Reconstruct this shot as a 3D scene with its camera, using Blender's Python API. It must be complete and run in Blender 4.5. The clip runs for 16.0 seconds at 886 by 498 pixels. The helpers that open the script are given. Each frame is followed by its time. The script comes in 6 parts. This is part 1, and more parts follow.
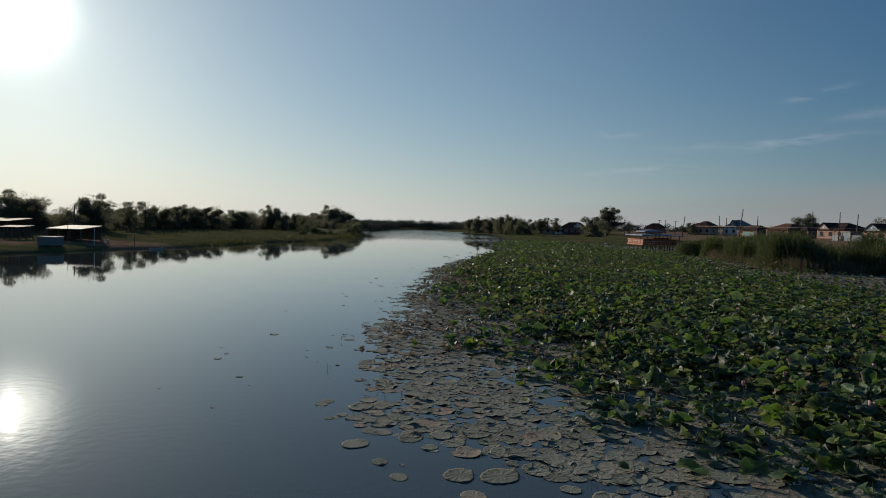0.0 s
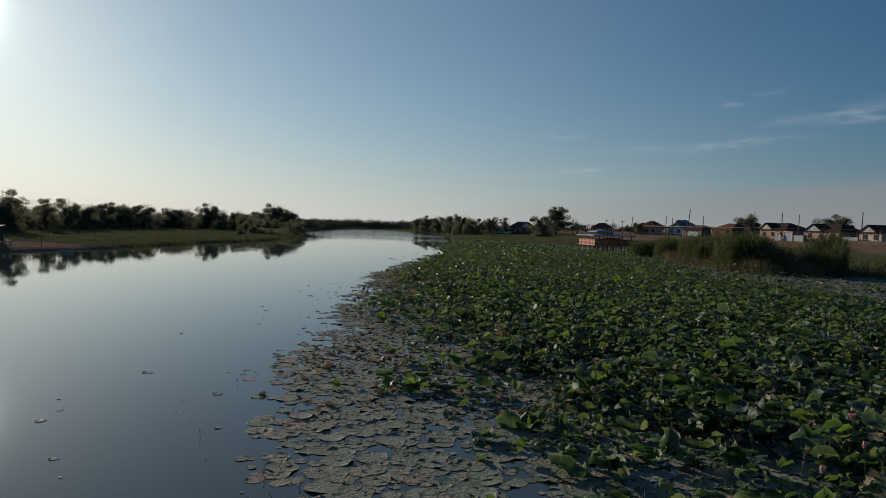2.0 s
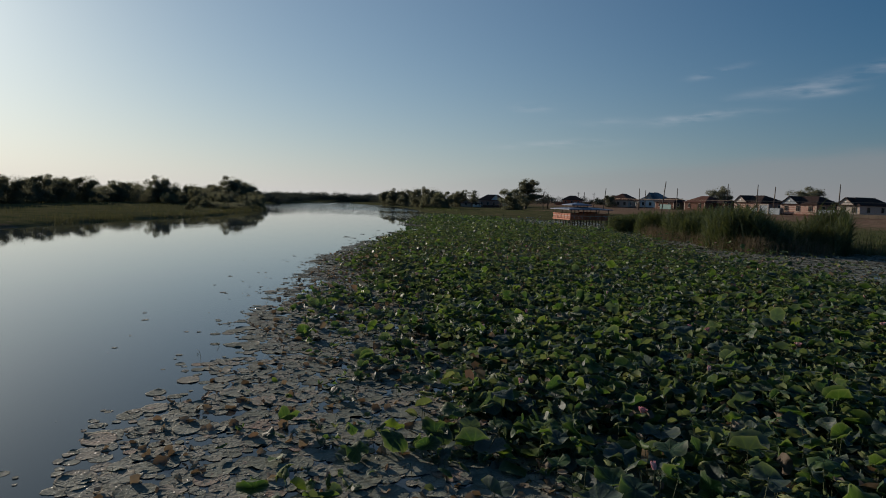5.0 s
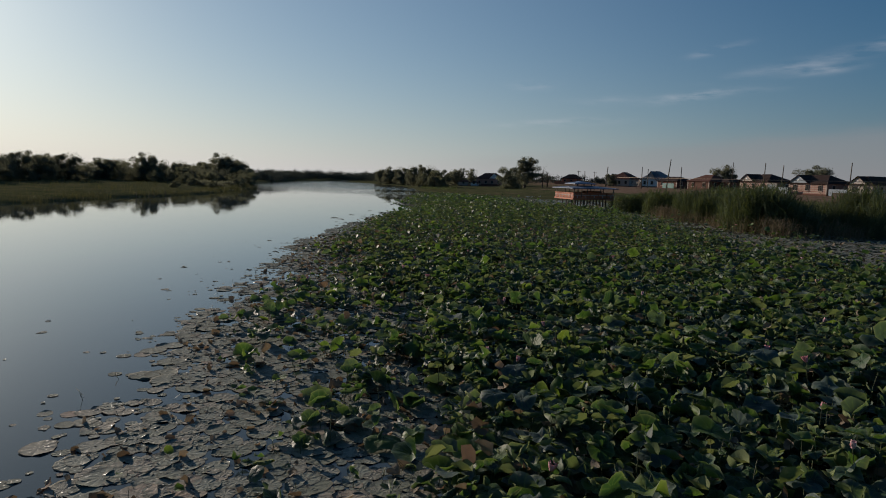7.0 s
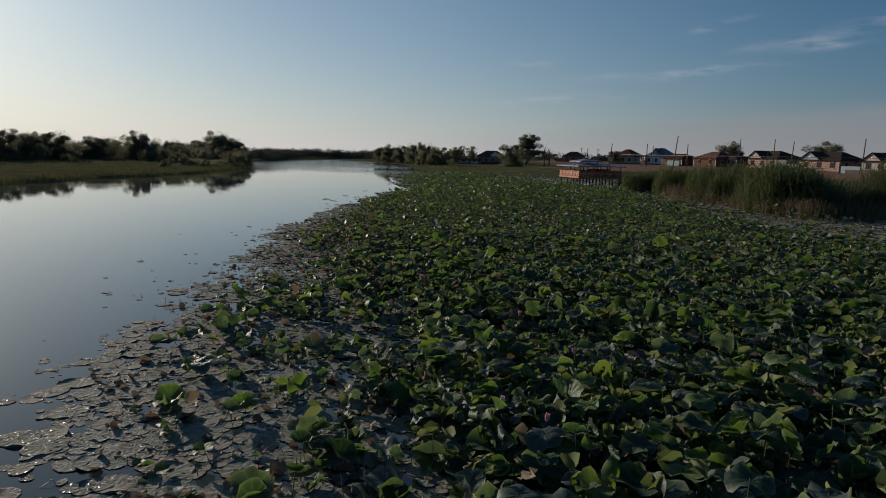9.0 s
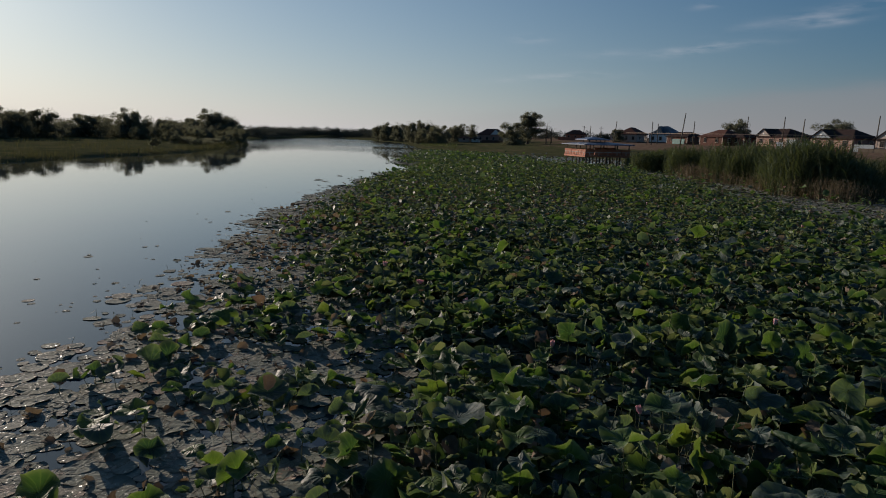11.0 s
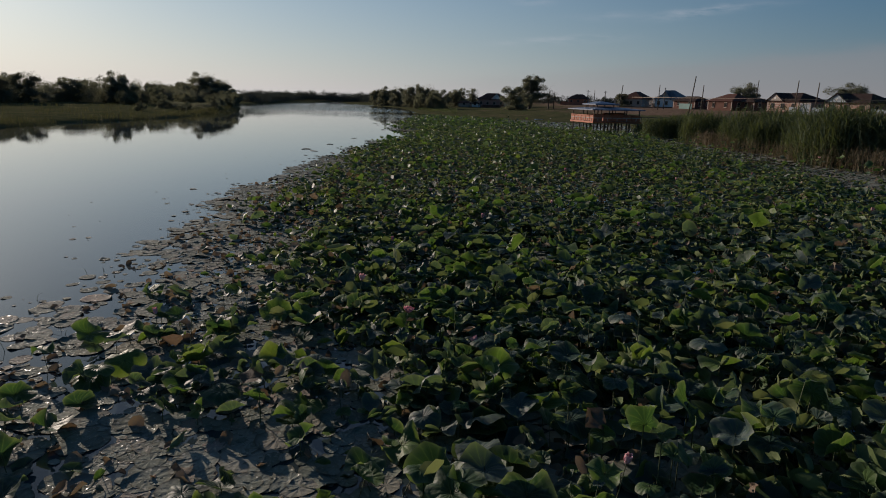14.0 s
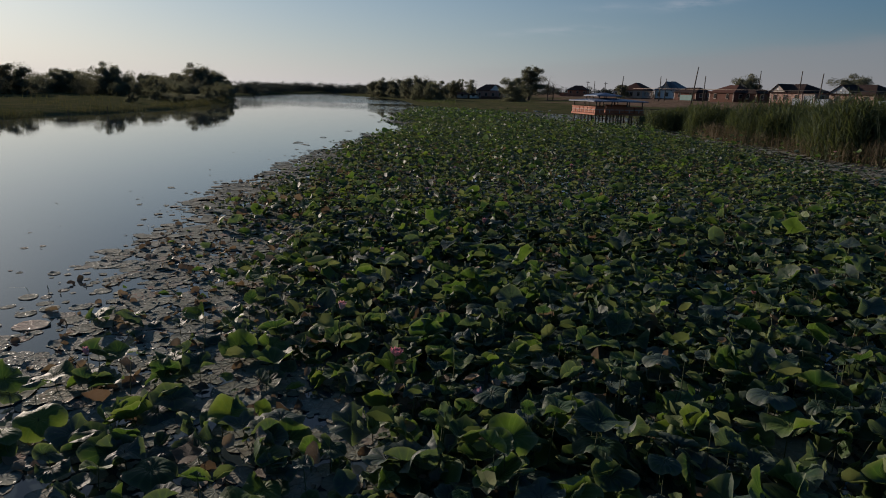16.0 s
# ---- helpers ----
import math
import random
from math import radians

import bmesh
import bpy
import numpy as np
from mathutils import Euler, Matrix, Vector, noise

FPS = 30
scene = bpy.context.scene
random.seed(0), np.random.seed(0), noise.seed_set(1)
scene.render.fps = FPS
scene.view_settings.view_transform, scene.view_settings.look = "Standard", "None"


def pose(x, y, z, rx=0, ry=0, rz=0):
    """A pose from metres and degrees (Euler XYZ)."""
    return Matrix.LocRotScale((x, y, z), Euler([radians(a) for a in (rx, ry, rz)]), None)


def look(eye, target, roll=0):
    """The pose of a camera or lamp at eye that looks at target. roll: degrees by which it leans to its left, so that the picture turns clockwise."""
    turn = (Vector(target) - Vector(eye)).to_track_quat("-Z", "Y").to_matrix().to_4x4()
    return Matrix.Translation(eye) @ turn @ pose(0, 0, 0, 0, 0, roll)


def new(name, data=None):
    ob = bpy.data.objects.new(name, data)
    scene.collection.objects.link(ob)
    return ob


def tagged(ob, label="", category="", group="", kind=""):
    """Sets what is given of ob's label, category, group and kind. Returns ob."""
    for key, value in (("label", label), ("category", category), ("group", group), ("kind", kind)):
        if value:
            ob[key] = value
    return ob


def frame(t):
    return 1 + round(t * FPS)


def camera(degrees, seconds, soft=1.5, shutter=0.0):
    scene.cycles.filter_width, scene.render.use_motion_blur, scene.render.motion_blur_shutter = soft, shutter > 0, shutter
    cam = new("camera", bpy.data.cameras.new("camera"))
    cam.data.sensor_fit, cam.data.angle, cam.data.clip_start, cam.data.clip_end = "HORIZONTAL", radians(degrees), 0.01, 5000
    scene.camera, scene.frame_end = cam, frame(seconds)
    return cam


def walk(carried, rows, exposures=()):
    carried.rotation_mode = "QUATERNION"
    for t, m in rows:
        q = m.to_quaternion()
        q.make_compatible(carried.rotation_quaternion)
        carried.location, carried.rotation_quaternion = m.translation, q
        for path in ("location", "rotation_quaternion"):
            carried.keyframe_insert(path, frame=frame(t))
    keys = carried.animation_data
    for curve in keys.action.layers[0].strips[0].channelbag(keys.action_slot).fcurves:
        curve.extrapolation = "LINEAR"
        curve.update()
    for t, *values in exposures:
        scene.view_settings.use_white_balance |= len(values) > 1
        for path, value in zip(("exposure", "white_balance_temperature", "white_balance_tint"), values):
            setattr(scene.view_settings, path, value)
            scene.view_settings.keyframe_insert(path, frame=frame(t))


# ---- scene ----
cam = camera(70.0, 16.0, soft=1.0)
PATH = [
    (0, (0.719, -17.845, 4.356), (0.407, -15.871, 4.277), 1.4),
    (0.5, (0.547, -16.413, 4.339), (0.273, -14.433, 4.261), 1.4),
    (1, (0.432, -15.049, 4.361), (0.199, -13.064, 4.283), 1.4),
    (1.5, (0.347, -13.713, 4.374), (0.155, -11.724, 4.297), 1.4),
    (2, (0.293, -12.292, 4.403), (0.142, -10.299, 4.326), 1.5),
    (2.5, (0.234, -10.855, 4.42), (0.099, -8.861, 4.332), 1.5),
    (3, (0.242, -9.43, 4.436), (0.132, -7.435, 4.337), 1.5),
    (3.5, (0.257, -8.085, 4.469), (0.174, -6.09, 4.357), 1.5),
    (4, (0.303, -6.678, 4.504), (0.236, -4.683, 4.377), 1.4),
    (6.5, (0.435, 0.162, 4.449), (0.392, 2.15, 4.239), 1.5),
    (7, (0.434, 1.445, 4.4), (0.392, 3.432, 4.174), 1.5),
    (7.5, (0.424, 2.478, 4.402), (0.382, 4.462, 4.16), 1.4),
    (8, (0.418, 3.587, 4.4), (0.376, 5.569, 4.141), 1.4),
    (8.5, (0.408, 4.561, 4.417), (0.367, 6.541, 4.142), 1.3),
    (9, (0.397, 5.553, 4.415), (0.356, 7.53, 4.121), 1.3),
    (11.5, (0.204, 10.282, 4.284), (0.167, 12.246, 3.907), 1.3),
    (12, (0.207, 11.122, 4.291), (0.171, 13.082, 3.895), 1.3),
    (12.5, (0.205, 11.888, 4.292), (0.169, 13.845, 3.88), 1.3),
    (13, (0.187, 12.673, 4.285), (0.152, 14.626, 3.855), 1.3),
    (13.5, (0.166, 13.297, 4.273), (0.132, 15.247, 3.827), 1.3),
    (14, (0.137, 13.881, 4.27), (0.103, 15.826, 3.806), 1.3),
    (14.5, (0.122, 14.404, 4.272), (0.09, 16.345, 3.791), 1.3),
    (15, (0.106, 14.952, 4.266), (0.078, 16.891, 3.778), 1.4),
    (15.5, (0.115, 15.433, 4.264), (0.086, 17.373, 3.777), 1.4),
    (16, (0.119, 15.946, 4.262), (0.091, 17.885, 3.773), 1.3),
]
walk(cam, [(t, look(eye, target, roll)) for t, eye, target, roll in PATH], ((0, 0.15, 6280, 11), (4, 0.13, 6290, 13), (8, 0.12, 6320, 15), (16, 0.08, 6350, 18)))

# ---- world and sun ----
SUN_AZ, SUN_EL = 43.4, 14.9          # degrees left of +y, degrees up
SUN_DIR = Vector((-math.sin(radians(SUN_AZ)) * math.cos(radians(SUN_EL)),
                  math.cos(radians(SUN_AZ)) * math.cos(radians(SUN_EL)), math.sin(radians(SUN_EL))))
world = bpy.data.worlds.new("sky")
scene.world = world
world.use_nodes = True
wn, wl = world.node_tree.nodes, world.node_tree.links
wn.clear()


def wmath(op, a, b=None, c=None):
    n = wn.new("ShaderNodeMath")
    n.operation = op
    for i, v in enumerate((a, b, c)):
        if v is None:
            continue
        if isinstance(v, (int, float)):
            n.inputs[i].default_value = v
        else:
            wl.new(v, n.inputs[i])
    return n.outputs[0]


def wvec(op, a, b):
    n = wn.new("ShaderNodeVectorMath")
    n.operation = op
    wl.new(a, n.inputs[0])
    n.inputs[1].default_value = b
    return n


def wmix(fac, a, b, blend="MIX"):
    n = wn.new("ShaderNodeMix")
    n.data_type, n.blend_type = "RGBA", blend
    for sock, v in ((n.inputs[0], fac), (n.inputs[6], a), (n.inputs[7], b)):
        if isinstance(v, (int, float, tuple)):
            sock.default_value = v
        else:
            wl.new(v, sock)
    return n.outputs[2]


sky = wn.new("ShaderNodeTexSky")
sky.sky_type = "NISHITA"
sky.sun_disc = False
sky.sun_elevation, sky.sun_rotation = radians(SUN_EL), radians(360 - SUN_AZ)
sky.altitude, sky.air_density, sky.dust_density, sky.ozone_density = 0, 1.0, 0.4, 2.5
coord = wn.new("ShaderNodeTexCoord").outputs["Generated"]
# the clear sky, dusty haze that whitens it towards the horizon, and the bright haze round the sun
near_sun = wmath("MAXIMUM", wvec("DOT_PRODUCT", coord, SUN_DIR).outputs["Value"], 0.0)
tint = wmix(wmath("POWER", near_sun, 1.5), (0.098, 0.352, 0.50, 1), (0.44, 0.545, 0.575, 1))
clear = wmix(1.0, sky.outputs[0], tint, "MULTIPLY")
bend = wn.new("ShaderNodeVectorMath")
bend.operation = "MULTIPLY_ADD"
wl.new(clear, bend.inputs[0])
bend.inputs[1].default_value, bend.inputs[2].default_value = (0.045, 0.045, 0.045), (0.90, 0.90, 0.90)
soften = wn.new("ShaderNodeVectorMath")
soften.operation = "DIVIDE"
wl.new(clear, soften.inputs[0])
wl.new(bend.outputs[0], soften.inputs[1])
clear = soften.outputs[0]
up_part = wn.new("ShaderNodeSeparateXYZ")
wl.new(coord, up_part.inputs[0])
low = wmath("EXPONENT", wmath("MULTIPLY", wmath("MAXIMUM", up_part.outputs["Z"], 0.0), -12.0))
haze_light = wmath("MULTIPLY_ADD", wmath("POWER", near_sun, 1.5), 3.5, 2.0)
haze_col = wmix(1.0, wmix(wmath("POWER", near_sun, 1.5), (0.97, 0.99, 1.02, 1), (1.02, 0.985, 0.945, 1)), haze_light, "MULTIPLY")
sky_col = wmix(wmath("MULTIPLY", low, 0.92), clear, haze_col)
glow = wmath("MULTIPLY", wmath("POWER", near_sun, 1100.0), 30.0)
for tight, bright in ((260.0, 1.5), (60.0, 0.5), (2.0, 0.9)):
    glow = wmath("ADD", glow, wmath("MULTIPLY", wmath("POWER", near_sun, tight), bright))
glow_col = wmix(1.0, (1.0, 0.97, 0.82, 1), glow, "MULTIPLY")
sky_col = wmix(1.0, sky_col, glow_col, "ADD")
# thin cirrus streaks: azimuth right of +y, elevation, half length, half height, slant, strength
streaks = ((21.2, 10.7, 1.6, 0.28, 11, 0.5), (28.8, 8.8, 1.9, 0.3, 4, 0.55), (27.5, 9.3, 4.5, 0.4, 8, 0.3), (19.6, 7.1, 2.2, 0.28, 9, 0.5), (19.8, 7.2, 5.0, 0.3, 5, 0.25),
           (8.8, 5.0, 4.2, 0.3, 3, 0.35), (6.2, 8.1, 1.6, 0.35, 2, 0.3), (34.0, 10.6, 3.0, 0.4, 8, 0.4), (12.0, 6.9, 2.5, 0.3, 3, 0.15))
wisp = wn.new("ShaderNodeTexNoise")
wisp.inputs["Scale"].default_value, wisp.inputs["Detail"].default_value = 16.0, 8.0
squash = wn.new("ShaderNodeMapping")
squash.inputs["Scale"].default_value = (1.0, 1.0, 5.0)
wl.new(coord, squash.inputs["Vector"])
wl.new(squash.outputs[0], wisp.inputs["Vector"])
fibres = wmath("MULTIPLY_ADD", wisp.outputs["Fac"], 4.6, -1.75)
cloud = None
for az, el, half_l, half_h, slant, power in streaks:
    a, e = radians(az), radians(el)
    east, up = Vector((math.cos(a), -math.sin(a), 0)), Vector((-math.sin(e) * math.sin(a), -math.sin(e) * math.cos(a), math.cos(e)))
    c, s = math.cos(radians(slant)), math.sin(radians(slant))
    u = wvec("DOT_PRODUCT", coord, (east * c + up * s) / radians(half_l)).outputs["Value"]
    middle = Vector((math.sin(a) * math.cos(e), math.cos(a) * math.cos(e), math.sin(e)))
    v = wvec("DOT_PRODUCT", coord, (up * c - east * s) / radians(half_h)).outputs["Value"]
    r2 = wmath("ADD", wmath("MULTIPLY", u, u), wmath("MULTIPLY", v, v))
    ahead = wmath("GREATER_THAN", wvec("DOT_PRODUCT", coord, middle).outputs["Value"], 0.9)
    one = wmath("MULTIPLY", wmath("MULTIPLY", wmath("EXPONENT", wmath("MULTIPLY", r2, -1.0)), power), ahead)
    cloud = one if cloud is None else wmath("ADD", cloud, one)
veil = wmath("MULTIPLY", cloud, wmath("MAXIMUM", fibres, 0.0))
veil = wmath("MINIMUM", wmath("MULTIPLY", veil, 0.6), 0.6)
sky_col = wmix(veil, sky_col, (5.5, 5.5, 5.6, 1))
# a low bank of dusty haze over the village, its upper edge rising to the right
bank_a = radians(32)
along = Vector((math.cos(bank_a), -math.sin(bank_a), 0))
rise = wmath("MULTIPLY_ADD", wvec("DOT_PRODUCT", coord, along).outputs["Value"], -0.085, up_part.outputs["Z"])
edge = wmath("MULTIPLY_ADD", wisp.outputs["Fac"], 0.012, rise)
bank = wmath("DIVIDE", 1.0, wmath("ADD", 1.0, wmath("EXPONENT", wmath("MULTIPLY", wmath("SUBTRACT", edge, 0.080), 220.0))))
side = wmath("MINIMUM", wmath("MAXIMUM", wmath("MULTIPLY_ADD", wvec("DOT_PRODUCT", coord, along).outputs["Value"], 2.2, 1.35), 0.0), 1.0)
sky_col = wmix(wmath("MULTIPLY", wmath("MULTIPLY", bank, side), 0.5), sky_col, (2.45, 2.42, 2.45, 1))
back = wn.new("ShaderNodeBackground")
wl.new(sky_col, back.inputs["Color"])
back.inputs["Strength"].default_value = 0.10
wl.new(back.outputs[0], wn.new("ShaderNodeOutputWorld").inputs["Surface"])

sun = new("sun", bpy.data.lights.new("sun", "SUN"))
sun.data.energy, sun.data.angle, sun.data.color = 3.9, radians(0.53), (1.0, 0.86, 0.68)
sun.matrix_world = look(SUN_DIR * 50, (0, 0, 0))


# ---- materials ----
def material(name, colours, scale=3.0, rough=0.7, bump=0.2, bump_scale=None, spec=0.4, random_from="", leaf=0.0, leaf_colour=None,
             metallic=0.0, stretch=(1, 1, 1), rim=None, vein=(0.12, 0.17, 0.07), wet=False):
    """Procedural surface: a ramp of colours over two scales of noise, fine relief, an optional random tint per piece, and light through leaves."""
    m = bpy.data.materials.new(name)
    m.use_nodes = True
    n, l = m.node_tree.nodes, m.node_tree.links
    bsdf = n["Principled BSDF"]
    mp = n.new("ShaderNodeMapping")
    mp.inputs["Scale"].default_value = stretch
    geo = n.new("ShaderNodeNewGeometry")
    l.new(geo.outputs["Position"], mp.inputs["Vector"])
    big, fine = n.new("ShaderNodeTexNoise"), n.new("ShaderNodeTexNoise")
    big.inputs["Scale"].default_value, fine.inputs["Scale"].default_value = scale * 0.18, scale * 2.5
    big.inputs["Detail"].default_value, fine.inputs["Detail"].default_value = 4, 5
    l.new(mp.outputs[0], big.inputs["Vector"])
    l.new(mp.outputs[0], fine.inputs["Vector"])
    add = n.new("ShaderNodeMath")
    add.operation = "MULTIPLY_ADD"
    l.new(fine.outputs["Fac"], add.inputs[0])
    add.inputs[1].default_value = 0.5
    half = n.new("ShaderNodeMath")
    half.operation = "MULTIPLY"
    l.new(big.outputs["Fac"], half.inputs[0])
    half.inputs[1].default_value = 0.5
    l.new(half.outputs[0], add.inputs[2])
    fac = add.outputs[0]
    if random_from:
        src = geo.outputs["Random Per Island"] if random_from == "island" else n.new("ShaderNodeObjectInfo").outputs["Random"]
        mx = n.new("ShaderNodeMath")
        mx.operation = "MULTIPLY_ADD"
        l.new(src, mx.inputs[0])
        mx.inputs[1].default_value = 0.72
        sm = n.new("ShaderNodeMath")
        sm.operation = "MULTIPLY"
        l.new(fac, sm.inputs[0])
        sm.inputs[1].default_value = 0.28
        l.new(sm.outputs[0], mx.inputs[2])
        fac = mx.outputs[0]
    else:
        st = n.new("ShaderNodeMapRange")
        st.inputs[1].default_value, st.inputs[2].default_value = 0.32, 0.68
        l.new(fac, st.inputs[0])
        fac = st.outputs[0]
    ramp = n.new("ShaderNodeValToRGB")
    l.new(fac, ramp.inputs[0])
    el = ramp.color_ramp.elements
    while len(el) < len(colours):
        el.new(0.5)
    for i, c in enumerate(colours):
        pos, col = (c[0], c[1]) if isinstance(c[1], tuple) else (i / max(1, len(colours) - 1), c)
        el[i].position, el[i].color = pos, (*col, 1)
    colour = ramp.outputs[0]
    # rim colour: painted edge light on standing lotus, plain brown edge on floating leaves
    if rim:
        at = n.new("ShaderNodeAttribute")
        at.attribute_name = "rim"
        edge = n.new("ShaderNodeMath")
        edge.operation = "POWER"
        l.new(at.outputs["Fac"], edge.inputs[0])
        edge.inputs[1].default_value = 9.0
        patchy_rim = n.new("ShaderNodeMath")
        patchy_rim.operation = "MULTIPLY"
        l.new(edge.outputs[0], patchy_rim.inputs[0])
        l.new(big.outputs["Fac"], patchy_rim.inputs[1])
        mixed = n.new("ShaderNodeMix")
        mixed.data_type = "RGBA"
        l.new(patchy_rim.outputs[0], mixed.inputs[0])
        l.new(colour, mixed.inputs[6])
        mixed.inputs[7].default_value = (*rim, 1)
        colour = mixed.outputs[2]
    if rim:
        ray = n.new("ShaderNodeAttribute")
        ray.attribute_name = "vein"
        thin = n.new("ShaderNodeMath")
        thin.operation = "POWER"
        l.new(ray.outputs["Fac"], thin.inputs[0])
        thin.inputs[1].default_value = 5.0
        faint = n.new("ShaderNodeMath")
        faint.operation = "MULTIPLY"
        l.new(thin.outputs[0], faint.inputs[0])
        faint.inputs[1].default_value = 0.35
        veined = n.new("ShaderNodeMix")
        veined.data_type = "RGBA"
        l.new(faint.outputs[0], veined.inputs[0])
        l.new(colour, veined.inputs[6])
        veined.inputs[7].default_value = (*vein, 1)
        colour = veined.outputs[2]
    if wet:
        shine = n.new("ShaderNodeMapRange")
        shine.inputs[1].default_value, shine.inputs[2].default_value, shine.inputs[3].default_value, shine.inputs[4].default_value = 0.61, 0.68, spec, 0.4
        l.new(fine.outputs["Fac"], shine.inputs[0])
        film = n.new("ShaderNodeMapRange")
        film.inputs[1].default_value, film.inputs[2].default_value, film.inputs[3].default_value, film.inputs[4].default_value = 0.61, 0.68, 0.8, 0.3
        l.new(fine.outputs["Fac"], film.inputs[0])
        l.new(film.outputs[0], bsdf.inputs["Roughness"])
    l.new(colour, bsdf.inputs["Base Color"])
    if not wet:
        bsdf.inputs["Roughness"].default_value = rough
    bsdf.inputs["Specular IOR Level"].default_value = spec
    if wet:
        l.new(shine.outputs[0], bsdf.inputs["Specular IOR Level"])
    bsdf.inputs["Metallic"].default_value = metallic
    if bump:
        bp = n.new("ShaderNodeBump")
        bp.inputs["Strength"].default_value, bp.inputs["Distance"].default_value = bump, 0.02
        grain = n.new("ShaderNodeTexNoise")
        grain.inputs["Scale"].default_value, grain.inputs["Detail"].default_value = bump_scale or scale * 6, 4
        l.new(mp.outputs[0], grain.inputs["Vector"])
        if rim:
            ribs = n.new("ShaderNodeMath")
            ribs.operation = "MULTIPLY_ADD"
            l.new(ray.outputs["Fac"], ribs.inputs[0])
            ribs.inputs[1].default_value = 0.45
            l.new(grain.outputs["Fac"], ribs.inputs[2])
            l.new(ribs.outputs[0], bp.inputs["Height"])
        else:
            l.new(grain.outputs["Fac"], bp.inputs["Height"])
        l.new(bp.outputs[0], bsdf.inputs["Normal"])
    if leaf:
        tr = n.new("ShaderNodeBsdfTranslucent")
        tint = n.new("ShaderNodeMix")
        tint.data_type, tint.blend_type = "RGBA", "MULTIPLY"
        tint.inputs[0].default_value = 1.0
        l.new(colour, tint.inputs[6])
        tint.inputs[7].default_value = (*(leaf_colour or (3.0, 2.6, 0.8)), 1)
        l.new(tint.outputs[2], tr.inputs["Color"])
        mix = n.new("ShaderNodeMixShader")
        mix.inputs[0].default_value = leaf
        l.new(bsdf.outputs[0], mix.inputs[1])
        l.new(tr.outputs[0], mix.inputs[2])
        l.new(mix.outputs[0], n["Material Output"].inputs["Surface"])
    return m


# the grey-teal stops paint the sky's sheen on waxy leaf tops
LOTUS = [(0.0, (0.013, 0.031, 0.023)), (0.20, (0.020, 0.045, 0.034)), (0.24, (0.052, 0.078, 0.075)), (0.42, (0.042, 0.066, 0.060)), (0.47, (0.025, 0.055, 0.032)), (0.64, (0.036, 0.074, 0.030)), (0.80, (0.064, 0.108, 0.030)), (0.92, (0.122, 0.154, 0.034)), (0.96, (0.16, 0.12, 0.06)), (1.0, (0.18, 0.105, 0.065))]
# rim: the light that leaf edges catch, painted as a pale border
M_LOTUS = material("lotus_leaf_joined", LOTUS, 6, 0.52, 0.55, 14, spec=0.15, rim=(0.20, 0.22, 0.16), random_from="island", leaf=0.25, leaf_colour=(2.35, 2.5, 0.95))
M_LOTUS_ONE = material("lotus_leaf_single", LOTUS, 6, 0.52, 0.55, 14, spec=0.15, rim=(0.20, 0.22, 0.16), random_from="object", leaf=0.25, leaf_colour=(2.35, 2.5, 0.95))
M_DRY = material("dry_lotus_leaf", [(0.085, 0.068, 0.05), (0.15, 0.12, 0.088), (0.26, 0.225, 0.17), (0.17, 0.095, 0.068)], 8, 0.8, 0.4, spec=0.2, random_from="island", leaf=0.2, leaf_colour=(1.3, 1.1, 0.8))
# pale underside green, brightened in colour for curled rims that catch the sun
M_ROLLED = material("lotus_leaf_underside_lit", [(0.085, 0.12, 0.045), (0.145, 0.18, 0.08), (0.21, 0.23, 0.115)], 8, 0.7, 0.3, spec=0.06, random_from="island", leaf=0.3, leaf_colour=(1.3, 1.3, 0.8))
PAD = [(0.0, (0.105, 0.112, 0.086)), (0.25, (0.16, 0.177, 0.142)), (0.60, (0.212, 0.228, 0.19)), (0.82, (0.255, 0.235, 0.19)), (0.89, (0.26, 0.165, 0.128)), (0.94, (0.14, 0.095, 0.065)), (1.0, (0.14, 0.18, 0.065))]
M_PAD = material("floating_leaf_joined", PAD, 9, 0.8, 0.6, 13, spec=0.05, wet=True, rim=(0.10, 0.075, 0.05), vein=(0.075, 0.082, 0.055), random_from="island")
M_PAD_ONE = material("floating_leaf_single", PAD, 9, 0.8, 0.6, 13, spec=0.05, wet=True, rim=(0.10, 0.075, 0.05), vein=(0.075, 0.082, 0.055), random_from="object")
M_STALK = material("lotus_stalk", [(0.05, 0.075, 0.03), (0.10, 0.10, 0.045)], 10, 0.6, 0.1)
M_PETAL = material("lotus_petal", [(0.55, 0.20, 0.25), (0.72, 0.40, 0.42), (0.80, 0.58, 0.56)], 12, 0.55, 0.05, random_from="object", leaf=0.2, leaf_colour=(1.0, 0.9, 0.9))
M_POD = material("seed_pod", [(0.16, 0.2, 0.07), (0.3, 0.26, 0.12)], 20, 0.7, 0.2)
# crown greens lightened and greyed: haze before the trees is put into the colour
M_CROWN = material("hazed_tree_leaves", [(0.12, 0.132, 0.10), (0.15, 0.162, 0.122), (0.185, 0.192, 0.148)], 1.5, 0.9, 0, spec=0.03, random_from="island", leaf=0.5, leaf_colour=(1.2, 1.14, 0.95))
M_WILLOW = material("willow_leaves", [(0.13, 0.14, 0.105), (0.16, 0.17, 0.125), (0.19, 0.195, 0.145)], 1.5, 0.9, 0, spec=0.03, random_from="island", leaf=0.48, leaf_colour=(1.15, 1.12, 0.85))
